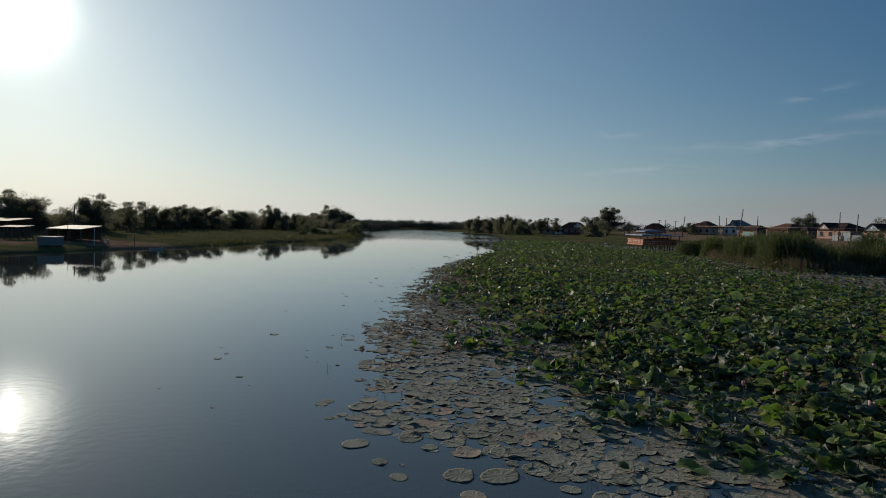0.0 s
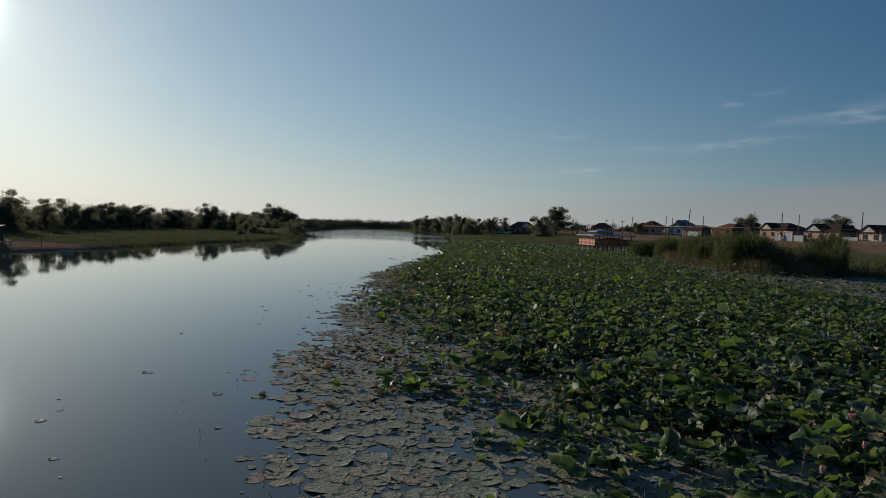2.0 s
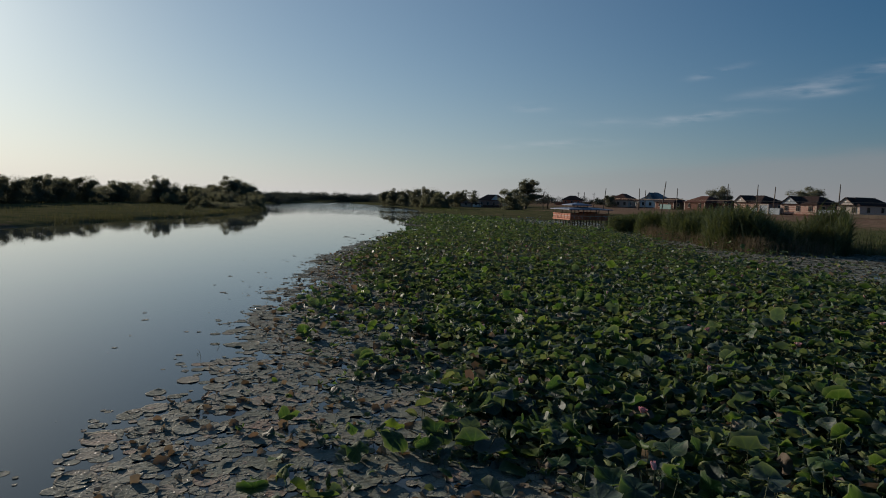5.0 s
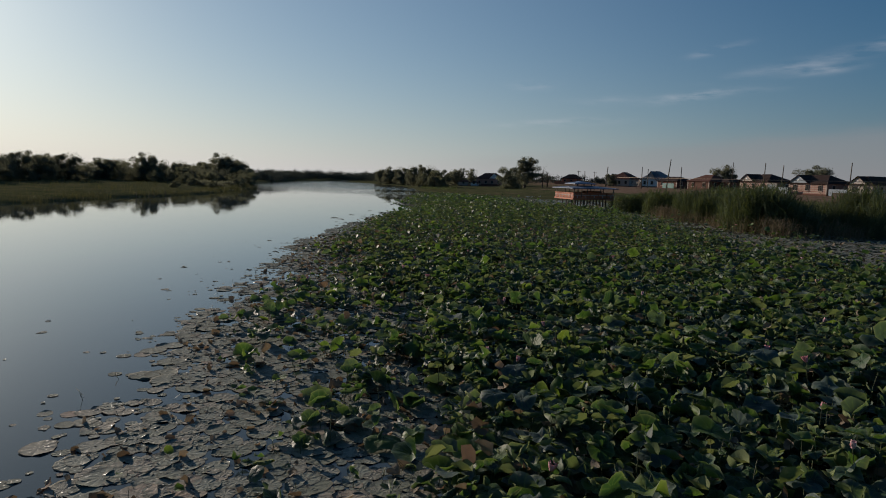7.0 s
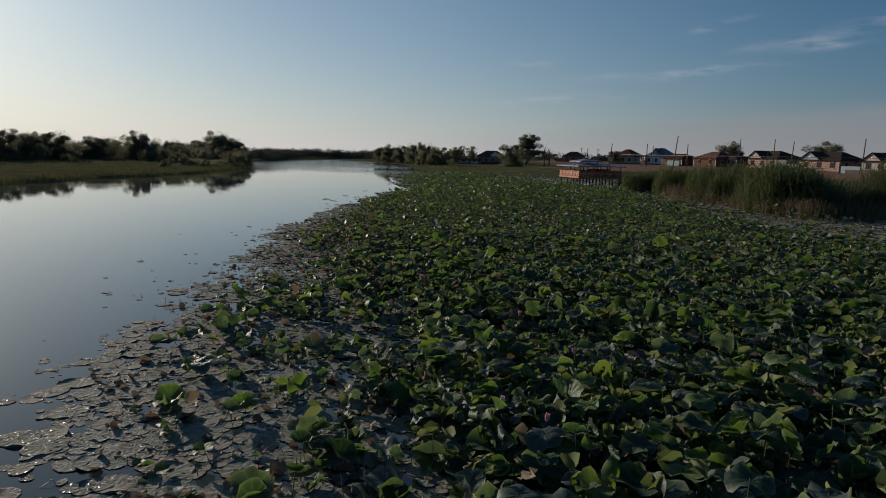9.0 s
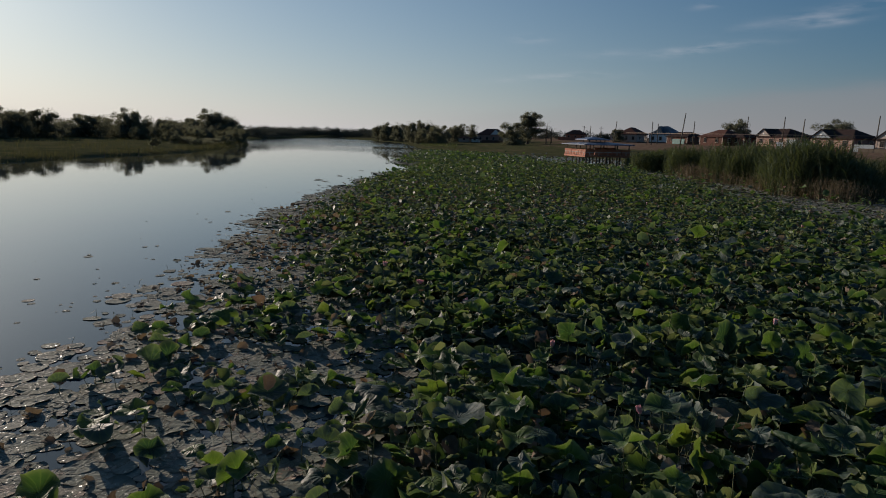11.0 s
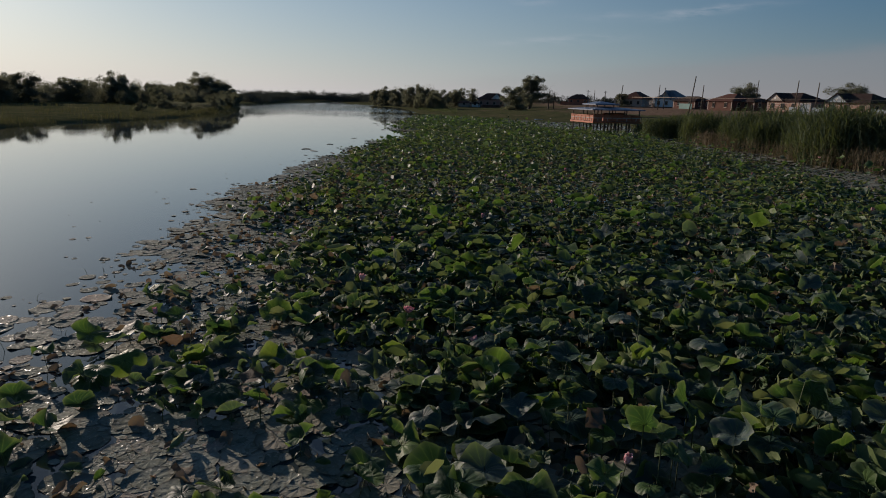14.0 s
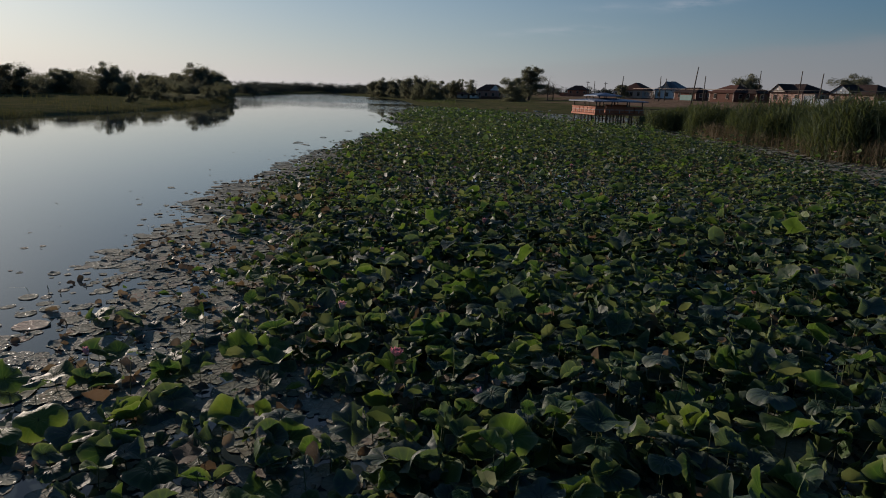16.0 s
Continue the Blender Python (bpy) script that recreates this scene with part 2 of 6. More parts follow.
# greyed greens, with the distance haze painted into the leaf colour
M_FARWOOD = material("hazed_far_wood_leaves", [(0.075, 0.086, 0.075), (0.10, 0.11, 0.096), (0.125, 0.132, 0.115)], 0.6, 0.95, 0, spec=0.0, random_from="island", leaf=0.2, leaf_colour=(1.2, 1.2, 1.0))
M_BARK = material("bark", [(0.05, 0.04, 0.03), (0.10, 0.08, 0.06)], 4, 0.9, 0.5, stretch=(1, 1, 0.3))
M_REED = material("reed_leaves", [(0.052, 0.074, 0.048), (0.076, 0.100, 0.062), (0.115, 0.132, 0.085)], 2, 0.7, 0, spec=0.06, random_from="island", leaf=0.25, leaf_colour=(1.9, 1.8, 0.7))
M_DRYREED = material("dry_reed", [(0.135, 0.105, 0.068), (0.19, 0.15, 0.10), (0.115, 0.12, 0.065)], 2, 0.8, 0, spec=0.12, random_from="island", leaf=0.2, leaf_colour=(1.2, 1.1, 0.9))
M_GRASS = material("grass_blades", [(0.060, 0.070, 0.036), (0.092, 0.096, 0.050), (0.145, 0.13, 0.072)], 1, 0.7, 0, spec=0.12, random_from="island", leaf=0.2, leaf_colour=(1.7, 1.6, 0.8))
M_BRICK = material("pink_brick", [(0.28, 0.15, 0.118), (0.35, 0.205, 0.162), (0.42, 0.28, 0.23)], 5, 0.85, 0.3, spec=0.1)
M_PALEBRICK = material("pale_pink_brick", [(0.38, 0.29, 0.24), (0.47, 0.38, 0.32)], 5, 0.85, 0.3, spec=0.1)
M_REDBRICK = material("red_brick", [(0.24, 0.09, 0.06), (0.33, 0.13, 0.08), (0.36, 0.18, 0.12)], 5, 0.85, 0.3, spec=0.1)
M_PLASTER = material("pale_plaster", [(0.36, 0.31, 0.27), (0.47, 0.41, 0.36)], 2, 0.85, 0.15, spec=0.15)
M_WHITE = material("white_paint", [(0.62, 0.62, 0.6), (0.8, 0.8, 0.78)], 3, 0.6, 0.1)
M_SLATE = material("dark_roof_sheet", [(0.030, 0.021, 0.019), (0.048, 0.034, 0.030), (0.070, 0.050, 0.045)], 2, 0.75, 0.3, spec=0.02)
M_REDROOF = material("brown_roof_sheet", [(0.09, 0.045, 0.035), (0.13, 0.07, 0.055)], 2, 0.7, 0.3, spec=0.02)
M_BLUEROOF = material("blue_roof_sheet", [(0.05, 0.075, 0.13), (0.08, 0.115, 0.19), (0.14, 0.17, 0.23)], 2, 0.45, 0.15, spec=0.4)
M_GREYROOF = material("blue_grey_roof_sheet", [(0.08, 0.095, 0.115), (0.11, 0.13, 0.15), (0.16, 0.18, 0.20)], 2, 0.6, 0.15, spec=0.2)
M_BLUEGREY = material("blue_grey_paint", [(0.24, 0.28, 0.31), (0.34, 0.38, 0.41)], 2, 0.7, 0.15, spec=0.15)
M_SLATEBLUE = material("slate_blue_paint", [(0.15, 0.17, 0.185), (0.22, 0.24, 0.255)], 3, 0.8, 0.2, spec=0.05)
M_DARKBRICK = material("dark_brick", [(0.10, 0.05, 0.038), (0.16, 0.08, 0.06)], 5, 0.85, 0.3, spec=0.1)
M_TEAL = material("teal_paint", [(0.05, 0.15, 0.14), (0.09, 0.22, 0.20)], 2, 0.6, 0.15)
M_RUST = material("rust_red_paint", [(0.30, 0.07, 0.03), (0.43, 0.115, 0.045), (0.36, 0.14, 0.07)], 4, 0.7, 0.2)
M_TIMBER = material("weathered_timber", [(0.08, 0.065, 0.05), (0.16, 0.13, 0.10)], 5, 0.85, 0.4, stretch=(1, 1, 0.25), spec=0.1)
M_GALV = material("pale_sheet_metal", [(0.24, 0.24, 0.23), (0.34, 0.34, 0.33)], 2, 0.7, 0.1, spec=0.03)
M_PIPE = material("pale_yellow_pipe", [(0.27, 0.21, 0.155), (0.34, 0.27, 0.20)], 6, 0.7, 0.1, spec=0.1)
M_GLASS = material("dark_window_glass", [(0.02, 0.022, 0.025), (0.035, 0.04, 0.045)], 3, 0.08, 0, spec=0.6)


def water_material():
    m = bpy.data.materials.new("river_water")
    m.use_nodes = True
    n, l = m.node_tree.nodes, m.node_tree.links
    b = n["Principled BSDF"]
    geo = n.new("ShaderNodeNewGeometry")
    silt = n.new("ShaderNodeTexNoise")
    silt.inputs["Scale"].default_value, silt.inputs["Detail"].default_value = 0.06, 3
    l.new(geo.outputs["Position"], silt.inputs["Vector"])
    ramp = n.new("ShaderNodeValToRGB")
    ramp.color_ramp.elements[0].color, ramp.color_ramp.elements[1].color = (0.028, 0.043, 0.050, 1), (0.042, 0.058, 0.063, 1)
    l.new(silt.outputs["Fac"], ramp.inputs[0])
    l.new(ramp.outputs[0], b.inputs["Base Color"])
    b.inputs["IOR"].default_value = 1.45
    b.inputs["Roughness"].default_value = 0.012

    def noise_of(scale, detail, stretch=(1, 1, 1)):
        mp = n.new("ShaderNodeMapping")
        mp.inputs["Scale"].default_value = stretch
        l.new(geo.outputs["Position"], mp.inputs["Vector"])
        t = n.new("ShaderNodeTexNoise")
        t.inputs["Scale"].default_value, t.inputs["Detail"].default_value = scale, detail
        l.new(mp.outputs[0], t.inputs["Vector"])
        return t.outputs["Fac"]

    def ranged(src, a, b2, lo, hi):
        r = n.new("ShaderNodeMapRange")
        r.inputs[1].default_value, r.inputs[2].default_value, r.inputs[3].default_value, r.inputs[4].default_value = a, b2, lo, hi
        l.new(src, r.inputs[0])
        return r.outputs[0]

    def calc(op, a, b2):
        k = n.new("ShaderNodeMath")
        k.operation = op
        for i, v in enumerate((a, b2)):
            if isinstance(v, float):
                k.inputs[i].default_value = v
            else:
                l.new(v, k.inputs[i])
        return k.outputs[0]

    # glassy near water; the wide reach upstream and long wind lanes are ruffled
    where = n.new("ShaderNodeSeparateXYZ")
    l.new(geo.outputs["Position"], where.inputs[0])
    lanes = ranged(noise_of(1.0, 2, (0.006, 0.045, 1)), 0.54, 0.66, 0.0, 0.10)
    open_reach = calc("MULTIPLY", ranged(calc("ADD", where.outputs["X"], where.outputs["Y"]), 115.0, 185.0, 0.0, 1.0), ranged(noise_of(1.0, 2, (0.012, 0.03, 1)), 0.36, 0.52, 0.25, 1.0))
    far_side = ranged(where.outputs["X"], -16.0, -36.0, 0.004, 0.030)
    ruffle = calc("ADD", calc("ADD", lanes, open_reach), far_side)
    ripples = calc("MULTIPLY", noise_of(4.0, 2), ruffle)
    swell = calc("MULTIPLY", noise_of(0.6, 2), 0.02)
    bp = n.new("ShaderNodeBump")
    bp.inputs["Strength"].default_value, bp.inputs["Distance"].default_value = 1.0, 0.03
    l.new(calc("ADD", ripples, swell), bp.inputs["Height"])
    l.new(bp.outputs[0], b.inputs["Normal"])
    return m


def ground_material():
    """Grass over bare earth and sand, mixed by the vertex value "bare"."""
    m = bpy.data.materials.new("bank_ground")
    m.use_nodes = True
    n, l = m.node_tree.nodes, m.node_tree.links
    b = n["Principled BSDF"]
    geo = n.new("ShaderNodeNewGeometry")

    def noise_of(scale, detail=5):
        t = n.new("ShaderNodeTexNoise")
        t.inputs["Scale"].default_value, t.inputs["Detail"].default_value = scale, detail
        l.new(geo.outputs["Position"], t.inputs["Vector"])
        return t.outputs["Fac"]

    def ramp_of(src, *cols):
        r = n.new("ShaderNodeValToRGB")
        l.new(src, r.inputs[0])
        r.color_ramp.elements[0].position, r.color_ramp.elements[1].position = 0.33, 0.67
        r.color_ramp.elements[0].color, r.color_ramp.elements[1].color = (*cols[0], 1), (*cols[1], 1)
        return r.outputs[0]

    grass = ramp_of(noise_of(0.35), (0.055, 0.066, 0.032), (0.105, 0.098, 0.052))
    earth = ramp_of(noise_of(0.8), (0.13, 0.088, 0.064), (0.21, 0.15, 0.112))
    at = n.new("ShaderNodeAttribute")
    at.attribute_name = "bare"
    ed = n.new("ShaderNodeMath")
    ed.operation = "ADD"
    l.new(at.outputs["Fac"], ed.inputs[0])
    l.new(noise_of(0.5), ed.inputs[1])
    mr = n.new("ShaderNodeMapRange")
    mr.inputs[1].default_value, mr.inputs[2].default_value = 0.9, 1.15
    l.new(ed.outputs[0], mr.inputs[0])
    mx = n.new("ShaderNodeMix")
    mx.data_type = "RGBA"
    l.new(mr.outputs[0], mx.inputs[0])
    l.new(grass, mx.inputs[6])
    l.new(earth, mx.inputs[7])
    l.new(mx.outputs[2], b.inputs["Base Color"])
    b.inputs["Roughness"].default_value = 1.0
    b.inputs["Specular IOR Level"].default_value = 0.0
    bp = n.new("ShaderNodeBump")
    bp.inputs["Strength"].default_value, bp.inputs["Distance"].default_value = 0.6, 0.1
    l.new(noise_of(2.5, 6), bp.inputs["Height"])
    l.new(bp.outputs[0], b.inputs["Normal"])
    return m


# ---- building helpers ----
def mesh_np(name, verts, quads=None, tris=None, mat=None, smooth=True):
    """A mesh from arrays of vertices, quads and triangles."""
    me = bpy.data.meshes.new(name)
    verts = np.asarray(verts, dtype=np.float32).reshape(-1, 3)
    q = np.zeros((0, 4), np.int32) if quads is None else np.asarray(quads, np.int32).reshape(-1, 4)
    t = np.zeros((0, 3), np.int32) if tris is None else np.asarray(tris, np.int32).reshape(-1, 3)
    me.vertices.add(len(verts))
    me.vertices.foreach_set("co", verts.ravel())
    me.loops.add(q.size + t.size)
    me.loops.foreach_set("vertex_index", np.concatenate([q.ravel(), t.ravel()]))
    me.polygons.add(len(q) + len(t))
    starts = np.concatenate([np.arange(len(q)) * 4, q.size + np.arange(len(t)) * 3]).astype(np.int32)
    me.polygons.foreach_set("loop_start", starts)
    me.polygons.foreach_set("use_smooth", np.full(len(q) + len(t), smooth))
    me.update(calc_edges=True)
    me.validate()
    if mat:
        me.materials.append(mat)
    return me


def part(name, bm, mat, parent=None, label="", smooth=False):
    """Links a bmesh or mesh as one object, under a thing or a part."""
    if isinstance(bm, bmesh.types.BMesh):
        me = bpy.data.meshes.new(name)
        bm.to_mesh(me)
        bm.free()
        me.materials.append(mat)
        if smooth:
            me.polygons.foreach_set("use_smooth", np.full(len(me.polygons), True))
    else:
        me = bm
    ob = new(name, me)
    if parent:
        ob.parent = parent
    if label:
        ob["label"] = label
    return ob


def thing(name, m, label, category, group="", kind=""):
    ob = new(name)
    ob.matrix_world = m
    return tagged(ob, label, category, group, kind)


def box(bm, x0, y0, z0, x1, y1, z1, bevel=0.0):
    r = bmesh.ops.create_cube(bm, size=1.0, matrix=Matrix.LocRotScale(((x0 + x1) / 2, (y0 + y1) / 2, (z0 + z1) / 2), None, (x1 - x0, y1 - y0, z1 - z0)))
    if bevel:
        es = list({e for v in r["verts"] for e in v.link_edges})
        bmesh.ops.bevel(bm, geom=es, offset=bevel, segments=1, affect="EDGES")
    return bm


def boxes(*dims, bevel=0.0):
    bm = bmesh.new()
    for d in dims:
        box(bm, *d, bevel=bevel)
    return bm


def rod(bm, a, b, r0, r1=None, sides=6):
    a, b = Vector(a), Vector(b)
    r1 = r0 if r1 is None else r1
    m = Matrix.Translation((a + b) / 2) @ (b - a).to_track_quat("Z", "Y").to_matrix().to_4x4()
    bmesh.ops.create_cone(bm, cap_ends=True, segments=sides, radius1=r0, radius2=r1, depth=(b - a).length, matrix=m)
    return bm


# ---- shores and ground ----
LEFT_Y = (-400, 0, 42, 62, 71, 95, 108, 122, 140, 168, 190, 210, 224, 234, 262, 330, 400, 450, 470)
LEFT_X = (-60, -58, -56, -52.5, -51, -51.5, -49, -48, -50, -54.5, -60, -66, -71, -80, -86, -88, -88, -84, -80)
RIGHT_Y = (-400, 40, 54, 58, 60, 66, 75, 85, 100, 112, 124, 136, 150, 165, 195, 240, 282, 344, 400, 450, 470)
RIGHT_X = (90, 75, 60, 45, 31, 29, 27.5, 26, 27, 33, 36, 31, 16, 2, -11, -17, -25, -48, -68, -78, -79)
RISE_L = ((0, 0.6, 2.5, 10, 30, 80, 3000), (0.0, 0.22, 0.5, 0.8, 1.1, 1.5, 2.0))
RISE_R = ((0, 0.8, 5, 22, 40, 60, 100, 3000), (0.0, 0.2, 0.5, 0.95, 1.6, 2.3, 2.6, 3.0))


def left_shore(y):
    return np.interp(y, LEFT_Y, LEFT_X) + 0.5 * np.sin(y * 0.31) + 0.3 * np.sin(y * 0.83)


def right_shore(y):
    return np.interp(y, RIGHT_Y, RIGHT_X) + 0.3 * np.sin(y * 0.41)


def height(x, y):
    """Ground height of the banks; the river bed lies under the water."""
    xl, xr = left_shore(y), right_shore(y)
    bumps = 0.12 * math.sin(x * 0.21 + 1.3 * math.sin(y * 0.11)) * math.sin(y * 0.17)
    if x < xl:
        d = xl - x
        return float(np.interp(d, *RISE_L)) + bumps * min(1, d / 6)
    if x > xr:
        d = x - xr
        low = min(1, max(0, (y - 190) / 40)) * min(1, max(0, (52 - x) / 15))
        return float(np.interp(d, *RISE_R)) * (1 - 0.5 * low) + bumps * min(1, d / 6)
    return -min(1.4, 0.35 * min(x - xl, xr - x))


def bareness(x, y):
    """1 where the soil shows: the beach on one bank, the village street on the other."""
    v = 0.0
    if x < 0:
        v = max(v, 1.25 - math.hypot((x + 56) / 11, (y - 62) / 9))
        v = max(v, 0.9 - math.hypot((x + 66) / 12, (y - 52) / 8))
    else:
        v = max(v, min(0.7, (x - right_shore(y) - 26) / 20) if 60 < y < 215 else 0.0)
        if y >= 215:
            v = max(v, min(0.75, (x - 30) / 30))
        if y > 160:
            v = max(v, (0.42 if x > 34 else 0.30) + 0.14 * math.sin(x * 0.13) * math.sin(y * 0.09))
    return max(0.0, min(1.0, v))


def build_ground():
    ys = np.unique(np.concatenate([np.linspace(-400, -30, 16), np.arange(-30, 250, 2.0), np.arange(250, 480, 5.0), np.array([500, 540, 600, 700, 850, 1100, 1500, 2200, 3200, 4500])]))
    off = np.array([0, 0.3, 0.7, 1.3, 2, 3, 4.5, 6, 8, 10, 13, 16, 20, 24, 29, 35, 42, 50, 60, 72, 86, 105, 130, 165, 220, 320, 500, 900, 1700, 3000])
    inside = np.array([0.0, 0.01, 0.03, 0.08, 0.2, 0.5, 0.8, 0.92, 0.97, 0.99])
    verts, bare = [], []
    for y in ys:
        xl, xr = float(left_shore(y)), float(right_shore(y))
        xs = np.concatenate([xl - off[::-1], xl + (xr - xl) * inside[1:], xr + off])
        for x in xs:
            verts.append((x, y, height(x, y)))
            bare.append(bareness(x, y))
    nx = len(xs)
    i = np.arange(nx - 1)
    quads = np.concatenate([np.stack([r * nx + i, r * nx + i + 1, (r + 1) * nx + i + 1, (r + 1) * nx + i], 1) for r in range(len(ys) - 1)])
    me = mesh_np("ground", verts, quads, mat=ground_material())
    me.attributes.new("bare", "FLOAT", "POINT").data.foreach_set("value", np.array(bare, np.float32))
    tagged(new("ground", me), "grassy river banks with bare sandy earth patches", "ground", kind="structure")


build_ground()
wy = np.concatenate([np.linspace(-399, 465, 60)])
wv = [(x, y, 0.0) for y in wy for x in (float(left_shore(y)) - 3, float(left_shore(y)) * 0.5 + float(right_shore(y)) * 0.5, float(right_shore(y)) + 3)]
wq = [(r * 3 + c, r * 3 + c + 1, r * 3 + c + 4, r * 3 + c + 3) for r in range(59) for c in (0, 1)]
tagged(new("water", mesh_np("water", wv, wq, mat=water_material())), "calm dark river water mirroring the pale sky", "water", kind="structure")


# ---- lotus ----
rng = np.random.default_rng(11)


def bend_sheet(V, left, right, start, width):
    """Bends a sheet along its x axis: each side turns up (or down) by an angle, smoothly, beyond start."""
    s = np.linspace(-1.5, 1.5, 301)
    th = np.where(s > 0, right, left) * np.clip((np.abs(s) - start) / width, 0, 1)
    step = s[1] - s[0]
    U, Z = np.cumsum(np.cos(th)) * step, np.cumsum(np.sin(th) * np.sign(s)) * step
    U, Z = U - U[150], Z - Z[150]
    u, h = V[:, 1].copy(), V[:, 2].copy()
    t = np.interp(u, s, th) * np.sign(u)
    V[:, 1] = np.interp(u, s, U) - h * np.sin(t)
    V[:, 2] = np.interp(u, s, Z) + h * np.cos(t)
    return V


# cup, then the depth of two, three and five waves round the rim
LEAF_SHAPES = {"dish": (0.02, 0.11, 0.12, 0.11), "bowl": (0.24, 0.07, 0.07, 0.07), "funnel": (0.44, 0.06, 0.07, 0.07), "droop": (-0.24, 0.12, 0.11, 0.09),
               "fold": (0.06, 0.04, 0.04, 0.03), "half": (0.08, 0.05, 0.05, 0.04), "roll": (0.05, 0.02, 0.02, 0.02), "crumple": (0.10, 0.17, 0.17, 0.16), "wavy": (-0.10, 0.15, 0.20, 0.18)}


def leaf_template(kind, rings, sectors, seed):
    """One round lotus blade of radius 1 with a dimple at the stalk and a wavy rim: dished, cupped, folded over, rolled, drooping or crumpled."""
    r = np.random.default_rng(seed)
    rr = np.array({2: (0.6, 1.0), 3: (0.3, 0.7, 1.0), 4: (0.25, 0.55, 0.85, 1.0), 5: (0.18, 0.42, 0.66, 0.87, 1.0)}[rings])
    a = np.arange(sectors) * 2 * math.pi / sectors
    ph = r.uniform(0, 6.28, 8)
    cup, w2, w3, w5 = LEAF_SHAPES[kind]
    amp = np.array((w2, w3, w5)) * r.uniform(0.6, 1.5, 3)
    V = [(0, 0, -0.15 if cup < 0.2 else -0.05)]
    for q in rr:
        rad = q * (1 + q * q * (0.07 * np.sin(2 * a + ph[0]) + 0.04 * np.sin(3 * a + ph[1]) + 0.025 * np.sin(6 * a + ph[2])))
        z = cup * q ** 2 + q ** 2 * (amp[0] * np.sin(2 * a + ph[3]) + amp[1] * np.sin(3 * a + ph[4])) + q ** 4 * amp[2] * np.sin(5 * a + ph[5])
        z = z - (0.15 if cup < 0.2 else 0.05) * math.exp(-(q / 0.36) ** 2)
        if sectors > 12:
            z = z + q ** 5 * (0.05 * np.sin(7 * a + ph[6]) + 0.03 * np.sin(9 * a + ph[7])) + 0.007 * q * (2 * (np.arange(sectors) % 2) - 1)
            z = z + q ** 4 * r.normal(0, 0.028, sectors)
            rad = rad * (1 + q ** 4 * r.normal(0, 0.022, sectors))
        if kind == "droop":
            z = z - 0.10 * q ** 6
        V += list(zip(rad * np.cos(a), rad * np.sin(a), z))
    V = np.array(V)
    if kind == "fold":
        V = bend_sheet(V, r.uniform(-0.3, 0.4), r.uniform(1.4, 2.7), r.uniform(-0.1, 0.25), 0.5)
    elif kind == "half":
        V = bend_sheet(V, r.uniform(0.7, 1.3), r.uniform(0.7, 1.3), 0.0, 0.35)
    elif kind == "roll":
        V = bend_sheet(V, r.uniform(3.5, 6.0), r.uniform(3.5, 6.0), 0.03, 0.75)
        V[:, 2] += r.uniform(-0.45, 0.25) * V[:, 0] ** 2
        V[:, 0] *= 1.15
    elif kind == "crumple":
        V = bend_sheet(V, r.uniform(-1.3, -0.5), r.uniform(0.8, 1.9), 0.05, 0.6)
    elif kind == "wavy":
        V = bend_sheet(V, r.uniform(-0.9, 0.2), r.uniform(-0.8, 0.7), 0.15, 0.6)
    elif kind == "dish" and seed % 2:
        V = bend_sheet(V, r.uniform(-0.5, 0.2), r.uniform(0.3, 1.2), 0.35, 0.5)
    T = [(0, 1 + i, 1 + (i + 1) % sectors) for i in range(sectors)]
    Q = [(1 + k * sectors + i, 1 + (k + 1) * sectors + i, 1 + (k + 1) * sectors + (i + 1) % sectors, 1 + k * sectors + (i + 1) % sectors)
         for k in range(rings - 1) for i in range(sectors)]
    return V, np.array(Q), np.array(T), np.concatenate([[0.0], np.repeat(rr, sectors)]), np.concatenate([[0.5], np.tile(np.arange(sectors) % 2, rings)])


def pad_template(sectors, seed, plain=False, thick=False):
    """A floating blade: a round scalloped disc with raised ribs and a rim turned up here and there; plain: a scrap with no inner ring."""
    r = np.random.default_rng(seed)
    n = sectors
    a = np.arange(n) * 2 * math.pi / n
    ph = r.uniform(0, 6.28, 4)
    rib = 2 * (np.arange(n) % 2) - 1
    rad = 1 + 0.07 * np.sin(2 * a + ph[2]) + 0.04 * np.sin(3 * a + ph[0]) + 0.018 * rib + (0.10 * r.normal(0, 1, n) if plain else 0)
    curl = np.clip(np.sin(a + ph[1]) + 0.6 * np.sin(3 * a + ph[3]) - 0.55, 0, 1) ** 2 * r.uniform(0.15, 0.6)
    rings = ((1.0, 0.02 + 0.5 * curl),) if plain else ((0.5, 0.012 + 0.008 * rib), (0.9, 0.012 + 0.010 * rib + 0.12 * curl), (1.0, 0.016 + 0.014 * r.normal(0, 1, n) + 0.5 * curl))
    if thick:
        rings = rings + ((0.99, np.full(n, -0.02)),)
    V = [(0.0, 0.0, 0.0)]
    for q, z in rings:
        V += list(zip(q * rad * np.cos(a), q * rad * np.sin(a), z))
    T = [(0, 1 + i, 1 + (i + 1) % n) for i in range(n)]
    Q = [(1 + k * n + i, 1 + (k + 1) * n + i, 1 + (k + 1) * n + (i + 1) % n, 1 + k * n + (i + 1) % n) for k in range(len(rings) - 1) for i in range(n)]
    edge = np.concatenate([[0.0], np.repeat([min(1.0, q) for q, z in rings], n)])
    return np.array(V), np.array(Q, int).reshape(-1, 4), np.array(T), edge, np.concatenate([[0.5], np.tile(np.arange(n) % 2, len(rings))])


